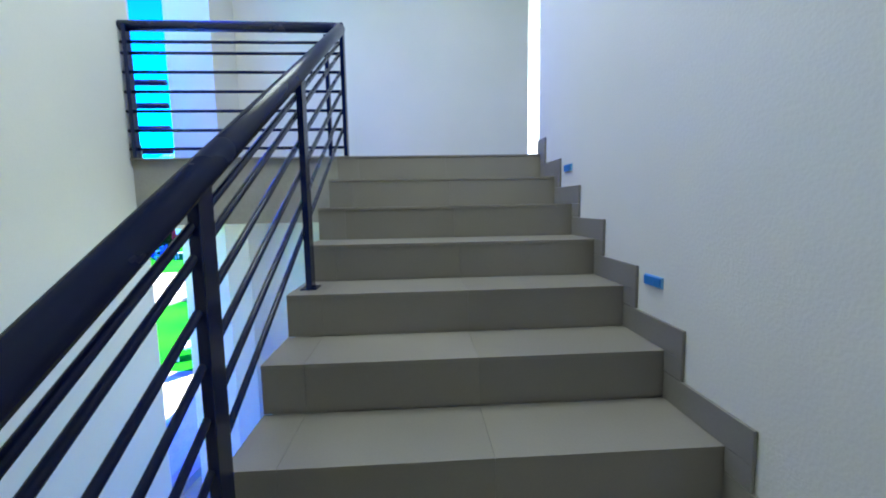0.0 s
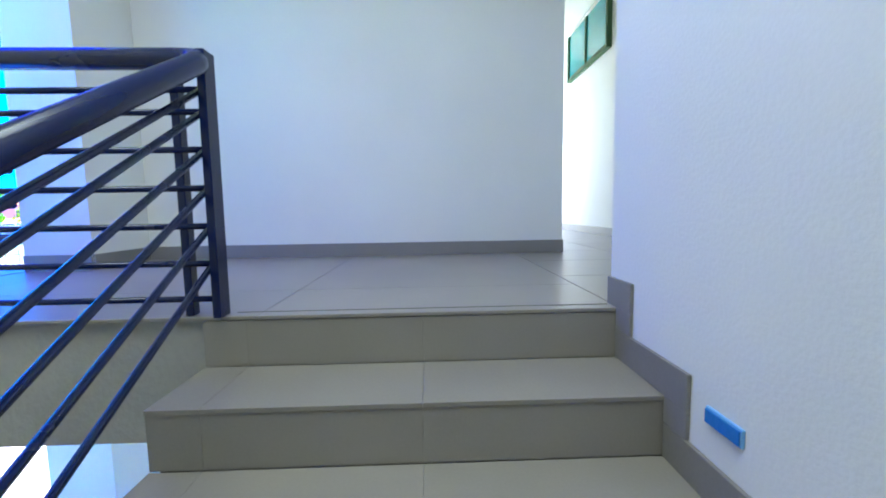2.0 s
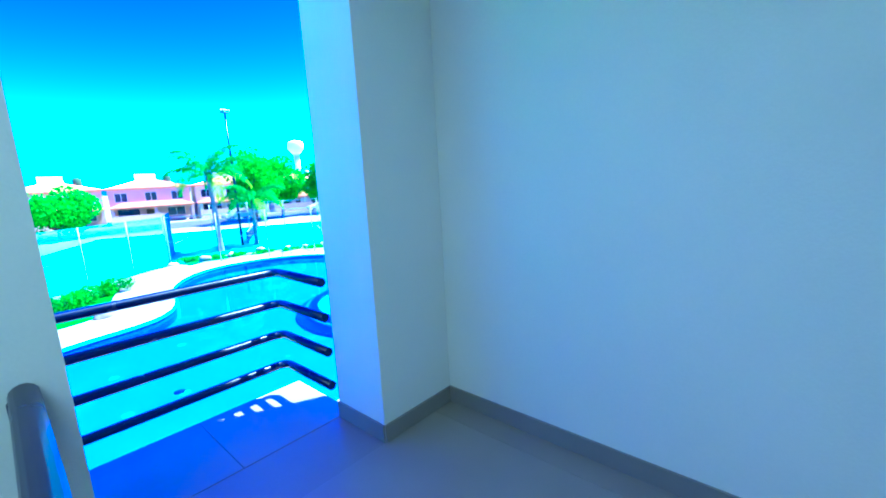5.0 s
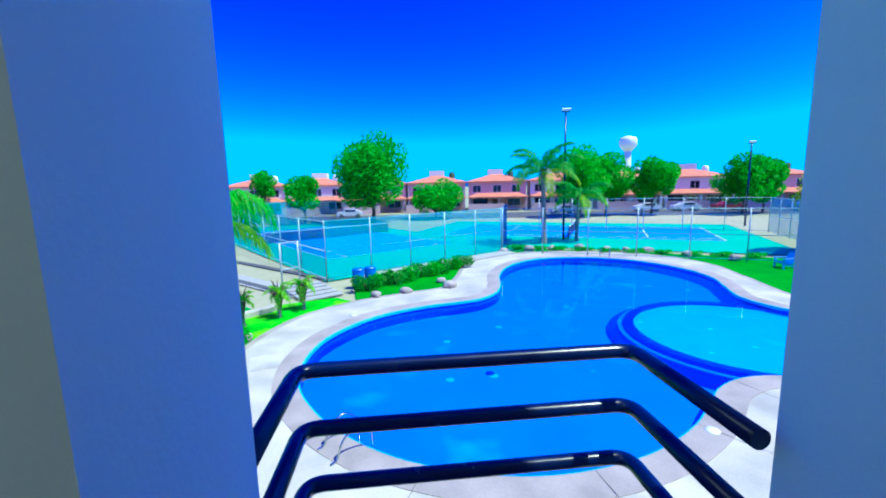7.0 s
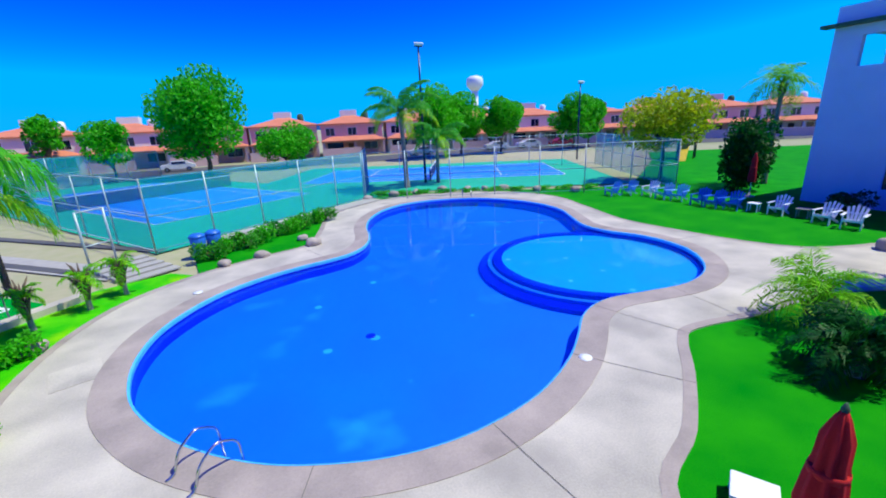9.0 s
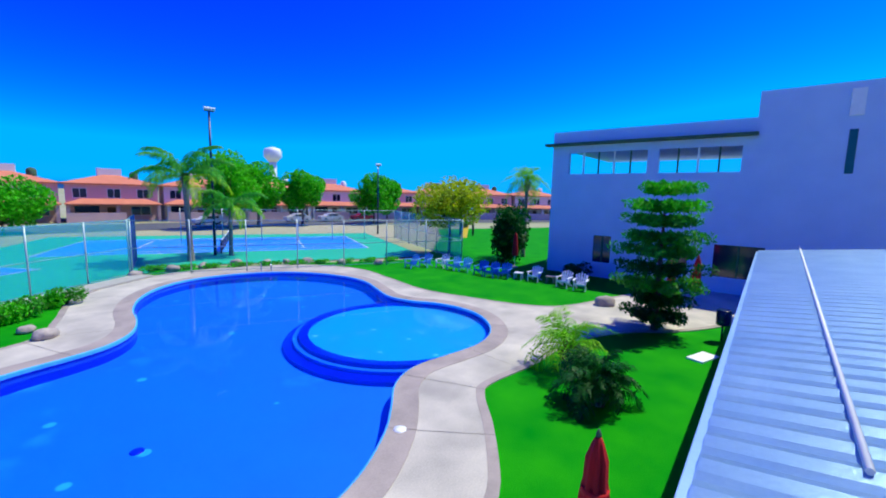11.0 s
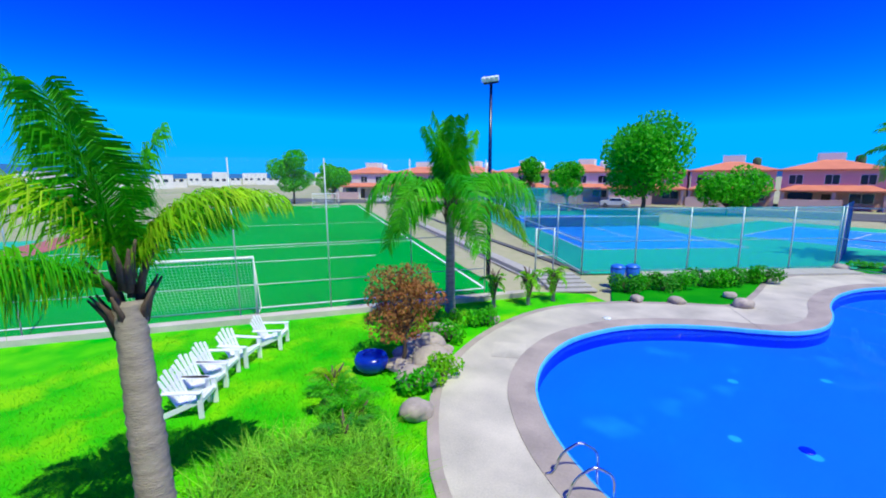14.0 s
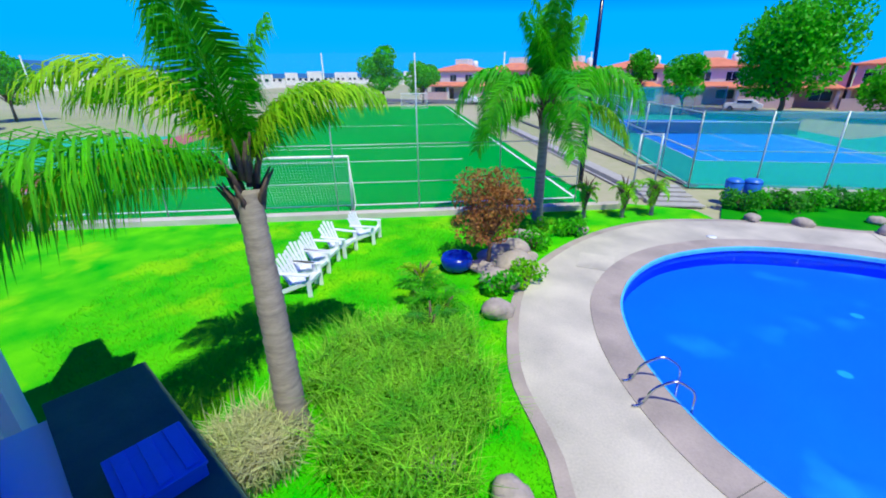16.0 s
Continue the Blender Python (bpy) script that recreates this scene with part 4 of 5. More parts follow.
tree((-5.5, 11.75, -0.03), 2.65, 2.0, "small tree with sparse russet leaves beside the deck", 21, LEAF_R, 0.3, 3600, 0.10, 18)
tree((-3.5, 60, -0.1), 12.0, 10.0, "large round-crowned green tree by the road", 22, LEAF, 0.22, 15000, 0.42, 26)
tree((5.5, 64, -0.1), 5.6, 8.0, "low spreading green tree by the road", 23, LEAF, 0.2, 7000, 0.36)
tree((-13, 62, -0.1), 6.5, 5.0, "slim green tree by the road", 24, LEAF, 0.25, 5000, 0.33)
tree((-32, 66, -0.1), 5.5, 4.6, "small green tree by the road", 25, LEAF, 0.25, 4500, 0.33)
tree((-24, 80, -0.1), 9.0, 4.6, "green tree behind the houses", 26, LEAF, 0.3, 2200, 0.5)
for x, y, h, w, sd in ((26, 60, 9.6, 8.0, 31), (31, 62, 9.0, 7.0, 32), (37, 60, 8.2, 7.0, 33), (48, 56, 8.0, 7.5, 34), (52, 57, 7.2, 6.0, 35)):
    tree((x, y, -0.1), h, w, "tall leafy green tree beside the parking road", sd, LEAF, 0.25, 9000, 0.38)
tree((28.5, 25.0, -0.05), 6.0, 6.4, "spreading tree with bright yellow-green leaves", 41, LEAF_Y, 0.45, 7000, 0.26)
tree((-60, 56, -0.1), 9.0, 8.0, "round green tree beyond the field", 42, LEAF, 0.3, 7000, 0.42)
tree((-54, 60, -0.1), 7.0, 6.4, "dark green tree beyond the field", 43, LEAF, 0.25, 6000, 0.4)
for x, y, h, sd in ((-63, 3.5, 6.5, 44), (-74, 9, 7.5, 45), (-80, -1, 8.0, 46)):
    tree((x, y, -0.1), h, h * 0.95, "round green tree beyond the ball court", sd, LEAF, 0.3, 6000, 0.42)


def conifer(at, height, width, label, seed):
    """Layered flat boughs round a straight trunk, each carrying many short sprigs."""
    rng = random.Random(seed)
    t = thing("conifer", label, "tree", at=at)
    part("trunk", tube(bmesh.new(), [(0, 0, -0.1), (0, 0, height * 0.9)], 0.1, 8, True, [0.14, 0.03]), BARK, t)
    for k in range(9):
        z = height * (0.12 + 0.84 * k / 8) + rng.uniform(-0.12, 0.12)
        bm = bmesh.new()
        r = width * 0.5 * (1.0 - 0.5 * abs(k / 8 - 0.45)) * rng.uniform(0.85, 1.1)
        for i in range(9):
            a = i * 0.698 + k * 0.4 + rng.uniform(-0.15, 0.15)
            rr = r * rng.uniform(0.55, 1.15)
            tip = Vector((math.cos(a) * rr, math.sin(a) * rr, z + 0.12 * rr))
            tube(bm, [(0, 0, z), tip * 0.5 + Vector((0, 0, z * 0.5 - 0.05)), tip], 0.02, 4, True, [0.03, 0.02, 0.006])
            leaf_cloud(bm, [(tip.x * f, tip.y * f, z + 0.1 * rr * f, rr * 0.24, rr * 0.24, 0.22) for f in (0.35, 0.6, 0.85, 1.0)], 190, 0.20, rng, 0.35)
        # Low boughs darker, top ones brighter: shading put into the leaf colours.
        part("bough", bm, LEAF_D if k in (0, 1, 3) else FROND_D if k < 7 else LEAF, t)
    return t


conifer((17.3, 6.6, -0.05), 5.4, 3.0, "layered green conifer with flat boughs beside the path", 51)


def bush(at, sx, sy, sz, material, count, leaf, label, seed, name="bush"):
    rng = random.Random(seed)
    t = thing(name, label, "bush", at=at)
    bm = bmesh.new()
    for k in range(9):
        a = k * 0.7
        tube(bm, [(0, 0, -0.05), (math.cos(a) * sx * 0.3, math.sin(a) * sy * 0.3, sz * 0.5)], 0.02, 5, True, [0.025, 0.008])
    part("stem", bm, BARK, t)
    blobs = [(rng.uniform(-0.6, 0.6) * sx, rng.uniform(-0.6, 0.6) * sy, sz * rng.uniform(0.35, 0.6), sx * 0.42, sy * 0.42, sz * 0.4) for _ in range(8)]
    part("leaves", leaf_cloud(bmesh.new(), blobs, count, leaf, rng), material, t)
    return t


bush((27.5, 19.0, -0.05), 2.2, 2.2, 4.6, LEAF_D, 5000, 0.25, "big dark clipped evergreen bush beside the lawn chairs", 61)
bush((24.8, 12.6, -0.05), 1.6, 1.0, 1.1, LEAF_D, 1200, 0.16, "green shrub at the foot of the facade", 62)
for k in range(9):
    f = k / 8
    bush((-1.3 + 5.2 * f, 21.6 + 4.6 * f + 0.25 * math.sin(k * 2), -0.03), 0.75, 0.6, 0.80, LEAF if k % 2 else FROND_D, 700, 0.12, "flowering green shrub in the planted strip", 70 + k)
for k, (x, y) in enumerate(((-5.6, 14.6), (-5.2, 13.6), (-6.2, 13.3), (-4.9, 15.3), (-6.7, 14.6), (-4.5, 10.8), (-4.3, 11.5))):
    bush((x, y, -0.03), 0.55, 0.5, 0.6, LEAF if k % 2 else FROND, 500, 0.12, "leafy green ground plant beside the stones", 90 + k)
for k in range(10):
    f = k / 9
    bush((8.8 + 13 * f, 32.4 - 7.0 * f, -0.03), 0.9, 0.35, 0.35, LEAF, 320, 0.14, "low green hedge plant along the court fence", 110 + k)


def tuft(bm, x, y, n, h, spread, rng):
    for _ in range(n):
        a, r = rng.uniform(0, 6.3), spread * rng.random() ** 0.5
        p = Vector((x + math.cos(a) * r, y + math.sin(a) * r, -0.05))
        b = rng.uniform(0, 6.3)
        d = Vector((math.cos(b), math.sin(b), 0))
        hh, s = h * rng.uniform(0.6, 1.2), Vector((-d.y, d.x, 0)) * 0.008
        v = [bm.verts.new(q) for q in (p - s, p + s, p + d * hh * 0.25 + Vector((0, 0, hh * 0.7)) + s, p + d * hh * 0.25 + Vector((0, 0, hh * 0.7)) - s, p + d * hh * 0.7 + Vector((0, 0, hh * 0.85)))]
        bm.faces.new(v[:4])
        bm.faces.new((v[3], v[2], v[4]))


rng = random.Random(5)
bm = bmesh.new()
for k in range(120):
    f = rng.random()
    x, y = -4.6 + 2.3 * f + rng.uniform(-0.9, 0.7), 5.4 + 2.5 * rng.random() + 0.8 * (1 - f)
    if Vector((x + 4.35, y - 5.55)).length > 0.4:
        tuft(bm, x, y, 60, 0.75, 0.28, rng)
tagged(part("tall_grass", bm, leaf_mat("grass_blade", (0.02, 0.42, 0.006), (0.30, 0.64, 0.04), 0.45)), "long arching ornamental grass on the lawn", "grass", kind="stuff")


bm = bmesh.new()
for k in range(34):
    tuft(bm, -4.75 + 0.9 * rng.random(), 4.55 + 0.75 * rng.random(), 46, 0.62, 0.22, rng)
tagged(part("dry_grass", bm, leaf_mat("straw_blade", (0.42, 0.52, 0.16), (0.62, 0.60, 0.34), 0.35)), "pale straw-coloured tussock grass at the palm's foot", "grass", kind="stuff")


def rock(at, s, seed):
    rng = random.Random(seed)
    bm = bmesh.new()
    bmesh.ops.create_icosphere(bm, subdivisions=3, radius=1)
    o = Vector((rng.uniform(0, 50), rng.uniform(0, 50), 0))
    for v in bm.verts:
        d = 1 + 0.35 * noise.noise(v.co * 0.9 + o) + 0.12 * noise.noise(v.co * 2.6 + o)
        v.co = Vector((v.co.x * s[0], v.co.y * s[1], v.co.z * s[2])) * d
    ob = part("rock", bm, STONE, smooth=True)
    ob.matrix_basis = pose(at[0], at[1], s[2] * 0.45, 0, 0, rng.uniform(0, 360))
    return tagged(ob, "rounded pale garden stone beside the deck", "stone", "garden stones")


for k, (x, y, s) in enumerate(((-3.95, 9.95, 0.30), (-5.5, 13.85, 0.36), (-5.4, 12.9, 0.42), (-4.75, 15.6, 0.24), (-4.6, 11.0, 0.36), (-3.75, 8.2, 0.26), (-2.6, 6.35, 0.34), (-1.5, 6.6, 0.24),
                               (2.6, 21.4, 0.30), (0.5, 20.75, 0.24), (-0.8, 20.4, 0.22), (2.3, 22.6, 0.2), (-4.9, 12.1, 0.4), (-5.9, 14.1, 0.25), (9.6, 31.4, 0.34), (11.3, 31.3, 0.3), (13.2, 31.0, 0.36), (14.9, 30.2, 0.28),
                               (17.0, 28.7, 0.34), (18.6, 26.9, 0.28), (20.2, 24.9, 0.3), (7.6, 31.0, 0.32), (16.0, 29.6, 0.24), (19.8, 9.2, 0.4))):
    rock((x, y), (s * 1.2, s, s * 0.75), 200 + k)
for k, (x, y, a, b) in enumerate(((-5.15, 12.75, 0.55, 0.38), (-5.75, 12.3, 0.45, 0.36), (-4.95, 12.15, 0.42, 0.32), (-5.45, 11.55, 0.5, 0.36), (-4.8, 11.6, 0.36, 0.28), (-5.95, 12.9, 0.34, 0.28))):
    flat = rock((x, y), (a, b, 0.10), 260 + k)
    flat.name = "flagstone"
    tagged(flat, "flat pale flagstone bedded under the russet tree", "stone", "flagstones")
# ---- pool things ----
ladder = thing("pool_ladder", "bent stainless steel pool ladder rails at the deck edge", "pool ladder", at=(-0.75, 9.55, 0.0), rz=-57)
for dx in (-0.28, 0.28):
    part("rail", tube(bmesh.new(), bend([(dx, -0.42, 0.02), (dx, -0.30, 0.02), (dx, -0.20, 0.36), (dx, 0.10, 0.56), (dx, 0.40, 0.36), (dx, 0.42, -0.55)], 0.13, 6), 0.021, 10), CHROME, ladder)
for z in (-0.3, -0.55):
    part("tread", slab(-0.27, 0.27, 0.38, 0.46, z, z + 0.02, 0.005), CHROME, ladder)
ladder2 = copy_thing(ladder, pose(13.4, 27.6, 0.0, 0, 0, 155))
drain = tagged(part("floor_drain", lathe(bmesh.new(), [(0.13, 0), (0.13, 0.015), (0.1, 0.02), (0.02, 0.02)], 20, (2.75, 13.25, -0.52)), POOL_W), "round navy floor drain in the pool", "drain")
tagged(part("skimmer_lid", lathe(bmesh.new(), [(0.14, 0.012), (0.14, 0.022), (0.02, 0.026)], 20, (6.18, 9.14, 0.0)), PLASTIC_W), "round white skimmer lid on the coping", "skimmer lid")
tagged(part("skimmer_lid", lathe(bmesh.new(), [(0.14, 0.012), (0.14, 0.022), (0.02, 0.026)], 20, (-1.5, 17.75, 0.0)), PLASTIC_W), "round white skimmer lid on the coping", "skimmer lid")
hatch = tagged(part("deck_hatch", slab(-0.45, 0.45, -0.5, 0.5, 0.0, 0.008, 0.003), DECK), "square concrete access cover in the deck", "access cover")
hatch.matrix_basis = pose(-3.45, 13.8, 0.001, 0, 0, 18)


def chair(at, rz, material, label, group="garden chairs"):
    """A slatted garden armchair with a sloping fan back."""
    c = thing("garden_chair", label, "chair", group, at=at, rz=rz)
    for k in range(5):
        o = part("seat_slat", slab(-0.25, 0.25, -0.045, 0.045, -0.01, 0.01, 0.004), material, c)
        o.matrix_basis = pose(0, 0.26 - k * 0.115, 0.37 - k * 0.03, 15 * 1.0)
    for k in range(5):
        a = (k - 2) * 5.0
        h = 0.74 - 0.05 * abs(k - 2)
        o = part("back_slat", slab(-0.045, 0.045, -0.01, 0.01, 0, h, 0.006), material, c)
        o.matrix_basis = pose((k - 2) * 0.095, -0.22, 0.22, 24, a, 0)
    for s in (-1, 1):
        o = part("arm", slab(-0.06, 0.06, -0.40, 0.34, -0.012, 0.012, 0.006), material, c)
        o.matrix_basis = pose(s * 0.33, -0.02, 0.56)
        part("front_leg", slab(s * 0.30 - 0.02, s * 0.30 + 0.02, 0.22, 0.32, 0.0, 0.55, 0.005), material, c)
        o = part("back_leg", slab(-0.018, 0.018, -0.85, 0.0, -0.05, 0.05, 0.005), material, c)
        o.matrix_basis = pose(s * 0.26, 0.30, 0.38, 24)
    part("front_rail", slab(-0.3, 0.3, 0.27, 0.295, 0.30, 0.40, 0.004), material, c)
    o = part("back_rail", slab(-0.30, 0.30, -0.015, 0.015, -0.03, 0.03, 0.004), material, c)
    o.matrix_basis = pose(0, -0.42, 0.56, 24)
    return c


for k, (x, y) in enumerate(((-9.35, 10.95), (-9.15, 9.85), (-8.85, 9.05), (-8.45, 8.45), (-8.0, 7.95))):
    chair((x, y, -0.02), -62 + (4, -6, 3, -2, 5)[k], PLASTIC_W, "white plastic garden armchair on the lawn")
for k, (x, y) in enumerate(((20.8, 22.3), (21.8, 21.9), (22.4, 20.9), (22.2, 19.8), (22.3, 18.9), (22.0, 17.5), (22.0, 16.7), (22.2, 15.9), (22.6, 14.1), (22.3, 12.2), (22.1, 11.2))):
    m, lab = ((PLASTIC_S, "pale blue plastic garden armchair on the lawn"), (PLASTIC_B, "blue plastic garden armchair on the lawn"), (PLASTIC_W, "white plastic garden armchair on the lawn"))[0 if k in (0, 1, 3, 4) else 1 if k in (5, 6, 7) else 2]
    chair((x, y, -0.02), 95 + (k * 37) % 22 - 11, m, lab)


def side_table(at, material):
    t = thing("side_table", "low square garden table between the chairs", "table", at=at, rz=12)
    part("top", slab(-0.25, 0.25, -0.25, 0.25, 0.38, 0.42, 0.01), material, t)
    for x in (-0.2, 0.2):
        for y in (-0.2, 0.2):
            part("leg", slab(x - 0.02, x + 0.02, y - 0.02, y + 0.02, 0, 0.38), material, t)
    return t


side_table((22.8, 13.2, -0.02), mat("tan_plastic", (0.35, 0.30, 0.20), rough=0.5))
side_table((22.5, 15.1, -0.02), PLASTIC_W)


def umbrella(at, height, label):
    """A closed parasol: pole, folded canopy gathered in pleats, tie, finial and base."""
    u = thing("umbrella", label, "umbrella", "umbrellas", at=at)
    part("base", lathe(bmesh.new(), [(0.26, 0), (0.26, 0.05), (0.08, 0.09), (0.05, 0.2)], 20), CONC, u)
    part("pole", tube(bmesh.new(), [(0, 0, 0.05), (0, 0, height)], 0.022, 10), WHITE, u)
    bm = bmesh.new()
    rings = []
    for z, r in ((0.34, 0.17), (0.45, 0.19), (0.62, 0.16), (0.72, 0.13), (0.85, 0.12), (0.95, 0.06), (0.985, 0.03)):
        rings.append([bm.verts.new((math.cos(2 * math.pi * k / 24) * r * (1.12 if k % 3 else 0.72), math.sin(2 * math.pi * k / 24) * r * (1.12 if k % 3 else 0.72), z * height)) for k in range(24)])
    for a, b in zip(rings, rings[1:]):
        for k in range(24):
            bm.faces.new((a[k], a[(k + 1) % 24], b[(k + 1) % 24], b[k])).smooth = True
    bm.faces.new(rings[-1])
    part("canopy", bm, RED, u, "folded red canvas canopy")
    part("tie", lathe(bmesh.new(), [(0.165, 0.64 * height), (0.17, 0.66 * height), (0.165, 0.68 * height)], 20), RED, u)
    part("finial", lathe(bmesh.new(), [(0.03, height * 0.985), (0.035, height * 1.0), (0.01, height * 1.03)], 10), DARK_ROOF, u)
    return u


umbrella((5.15, 4.9, -0.03), 2.1, "closed red canvas umbrella standing on the lawn")
umbrella((26.2, 17.4, -0.03), 2.5, "closed red canvas umbrella beside the dark bush")
umbrella((20.0, 6.6, 0.0), 2.4, "closed red canvas umbrella on the terrace")
umbrella((22.8, 6.0, 0.0), 2.4, "closed red canvas umbrella on the terrace")
lounge = thing("side_table", "low white side table on the lawn beside the red umbrella", "table", at=(5.55, 5.6, -0.03), rz=30)
part("top", slab(-0.24, 0.24, -0.26, 0.26, 0.22, 0.27, 0.02), PLASTIC_W, lounge)
for x in (-0.20, 0.20):
    for y in (-0.22, 0.22):
        part("leg", slab(x - 0.03, x + 0.03, y - 0.03, y + 0.03, 0, 0.22, 0.005), PLASTIC_W, lounge)
slabw = tagged(part("paving_slab", slab(-0.5, 0.5, -0.25, 0.25, -0.03, 0.03, 0.008), WHITE), "white paving slab on the lawn", "paving slab")
slabw.matrix_basis = pose(15.3, 4.8, -0.01, 0, 0, -20)
bin_ = thing("litter_bin", "dark litter bin on a post beside the terrace", "bin", at=(17.6, 4.5, 0.0))
part("post", tube(bmesh.new(), [(0, 0, 0), (0, 0, 0.6)], 0.035, 10), STEEL, bin_)
part("body", lathe(bmesh.new(), [(0.17, 0.55), (0.22, 0.6), (0.23, 1.1), (0.2, 1.12)], 18), STEEL, bin_)
pot = thing("flower_pot", "large blue glazed pot under the russet tree", "pot", at=(-6.0, 11.1, -0.03))
part("body", lathe(bmesh.new(), [(0.26, 0), (0.38, 0.12), (0.42, 0.3), (0.36, 0.42), (0.34, 0.42), (0.30, 0.34)], 24), BLUE_POT, pot)
for dx in (0, 0.55):
    b = thing("waste_bin", "blue plastic waste bin beside the court steps", "bin", "waste bins", at=(-1.75 + dx, 22.4 + dx * 0.6, -0.03), rz=33)
    part("body", lathe(bmesh.new(), [(0.25, 0), (0.30, 0.8), (0.28, 0.82)], 16), PLASTIC_B, b)
    part("lid", lathe(bmesh.new(), [(0.31, 0.82), (0.31, 0.87), (0.2, 0.96), (0.04, 0.98)], 16), PLASTIC_B, b)

# steps from the deck to the court path
steps = thing("garden_steps", "broad concrete garden steps with dark gaps leading to the courts", "steps", at=(-3.1, 20.6, -0.03), rz=33)
for k in range(5):
    part("step", slab(-0.95, 0.95, k * 0.62, k * 0.62 + 0.46, 0.0, 0.06 + 0.025 * k, 0.01), CONC, steps)


# ---- fences ----
def fence(a, b, height, post_step, label, material, sheet_mat, rails=(0.05, 0.5, 0.98), r=0.035, screen=1.0):
    """Posts and rails between two points of the plan, with a see-through panel hung between them."""
    a, b = Vector((*a, 0)), Vector((*b, 0))
    d = b - a
    f = thing("fence", label, "fence", at=(a.x, a.y, -0.04), rz=math.degrees(math.atan2(d.y, d.x)))
    k = max(1, round(d.length / post_step))
    for i in range(k + 1):
        x = d.length * i / k
        part("post", tube(bmesh.new(), [(x, 0, 0), (x, 0, height)], r, 8), material, f)
    for z in rails:
        part("rail", tube(bmesh.new(), [(0, 0.03, height * z), (d.length, 0.03, height * z)], r * 0.7, 6), material, f)
    for i in range(k):
        x0, x1 = d.length * i / k + 0.04, d.length * (i + 1) / k - 0.04
        part("mesh_panel", slab(x0, x1, -0.004, 0.0, 0.08, height * screen), sheet_mat, f).visible_shadow = False
    return f


W3, N3 = W1.to_3d(), N1.to_3d()
f1 = Vector((*F1, 0))
fence(F1, (f1 + W3 * 13.2)[:2], 3.2, 2.9, "tennis court fence with teal wind screen and steel posts", FENCE_W, SCREEN)
fence(F1, (f1 + N3 * 36)[:2], 3.2, 3.6, "tennis court side fence with teal wind screen", FENCE_W, SCREEN)
fence((f1 + N3 * 36)[:2], (f1 + N3 * 36 + W3 * 17)[:2], 3.2, 3.4, "far tennis court fence with teal wind screen", FENCE_W, SCREEN)
f2 = Vector((7.4, 31.06, 0))
a3, b3 = A2.to_3d(), B2.to_3d()
e2 = f2 + a3 * 20.5
fence(f2[:2], e2[:2], 3.2, 3.0, "second court fence of galvanised chain link", FENCE_W, CHAIN)
fence(e2[:2], (e2 + b3 * 17)[:2], 3.2, 2.4, "second court side fence with dark teal wind screen", FENCE_W, SCREEN)
fence(f2[:2], (f2 + b3 * 6 - a3 * 1.0)[:2], 3.2, 2.0, "court divider fence with blue wind screen", FENCE_G, clear_mat("blue_wind_screen", (0.01, 0.08, 0.45), 0.75, 0.8, False))
fence((f2 + b3 * 17)[:2], (e2 + b3 * 17)[:2], 3.2, 3.4, "far fence of the second court", FENCE_W, CHAIN)
# ball-stop fence of the football field
FENCE_FROM = 1.17
fo = Vector((*FO, 0))
u3, v3 = U.to_3d(), V.to_3d()
fence((fo - v3 * 0.3 + u3 * FENCE_FROM)[:2], (fo - v3 * 0.3 + u3 * (FENCE_FROM + 20.3))[:2], 5.3, 2.9, "tall ball-stop fence of thin galvanised posts", FENCE_W, CHAIN, rails=(0.02, 0.225, 0.47), r=0.022)
kerb = structure(part("kerb", sheet([oriented((fo - v3 * 0.75 - u3 * 0.5)[:2], U, 26, V, 0.4)], 0.16, 0.3), DECK), "low pale concrete kerb along the field", "kerb")
gate = thing("gate_frame", "steel gate frame at the corner of the court path", "gate", at=(-5.35, 22.4, -0.04), rz=50)
for x in (0, 1.0):
    part("post", tube(bmesh.new(), [(x, 0, 0), (x, 0, 2.3)], 0.04, 8), FENCE_W, gate)
for z in (2.28, 1.0):
    part("rail", tube(bmesh.new(), [(0, 0, z), (1.0, 0, z)], 0.03, 8), FENCE_W, gate)


def goal(o, w, h, rz, label):
    g = thing("goal", label, "goal", at=(*o, -0.04), rz=rz)
    part("frame", tube(bmesh.new(), [(0, 0, 0), (0, 0, h), (w, 0, h), (w, 0, 0)], 0.05, 10), WHITE, g)
    for x in (0.0, w):
        part("stay", tube(bmesh.new(), [(x, 0, h), (x, -0.9, 0.03), (x, 0, 0.03)], 0.025, 6), WHITE, g)
    part("ground_bar", tube(bmesh.new(), [(0, -0.9, 0.03), (w, -0.9, 0.03)], 0.025, 6), WHITE, g)
    bm = bmesh.new()
    n = int(w / 0.11)
    for i in range(n + 1):
        x = w * i / n
        tube(bm, [(x, 0, h), (x, -0.45, h * 0.45), (x, -0.88, 0.05)], 0.006, 3, False)
    for j in range(20):
        t = j / 19
        tube(bm, [(0, -0.88 * t, h * (1 - t) + 0.05), (w, -0.88 * t, h * (1 - t) + 0.05)], 0.006, 3, False)
    part("net", bm, WHITE, g, "white knotted net")
    return g


ang = math.degrees(math.atan2(U.y, U.x))
goal((-11.6 + U.x * 0.6, 12.85 + U.y * 0.6), 4.0, 2.05, ang, "white football goal with net behind the fence")
goal((-49.5, 50.5), 4.0, 2.1, ang + 180, "white football goal at the field's far end")


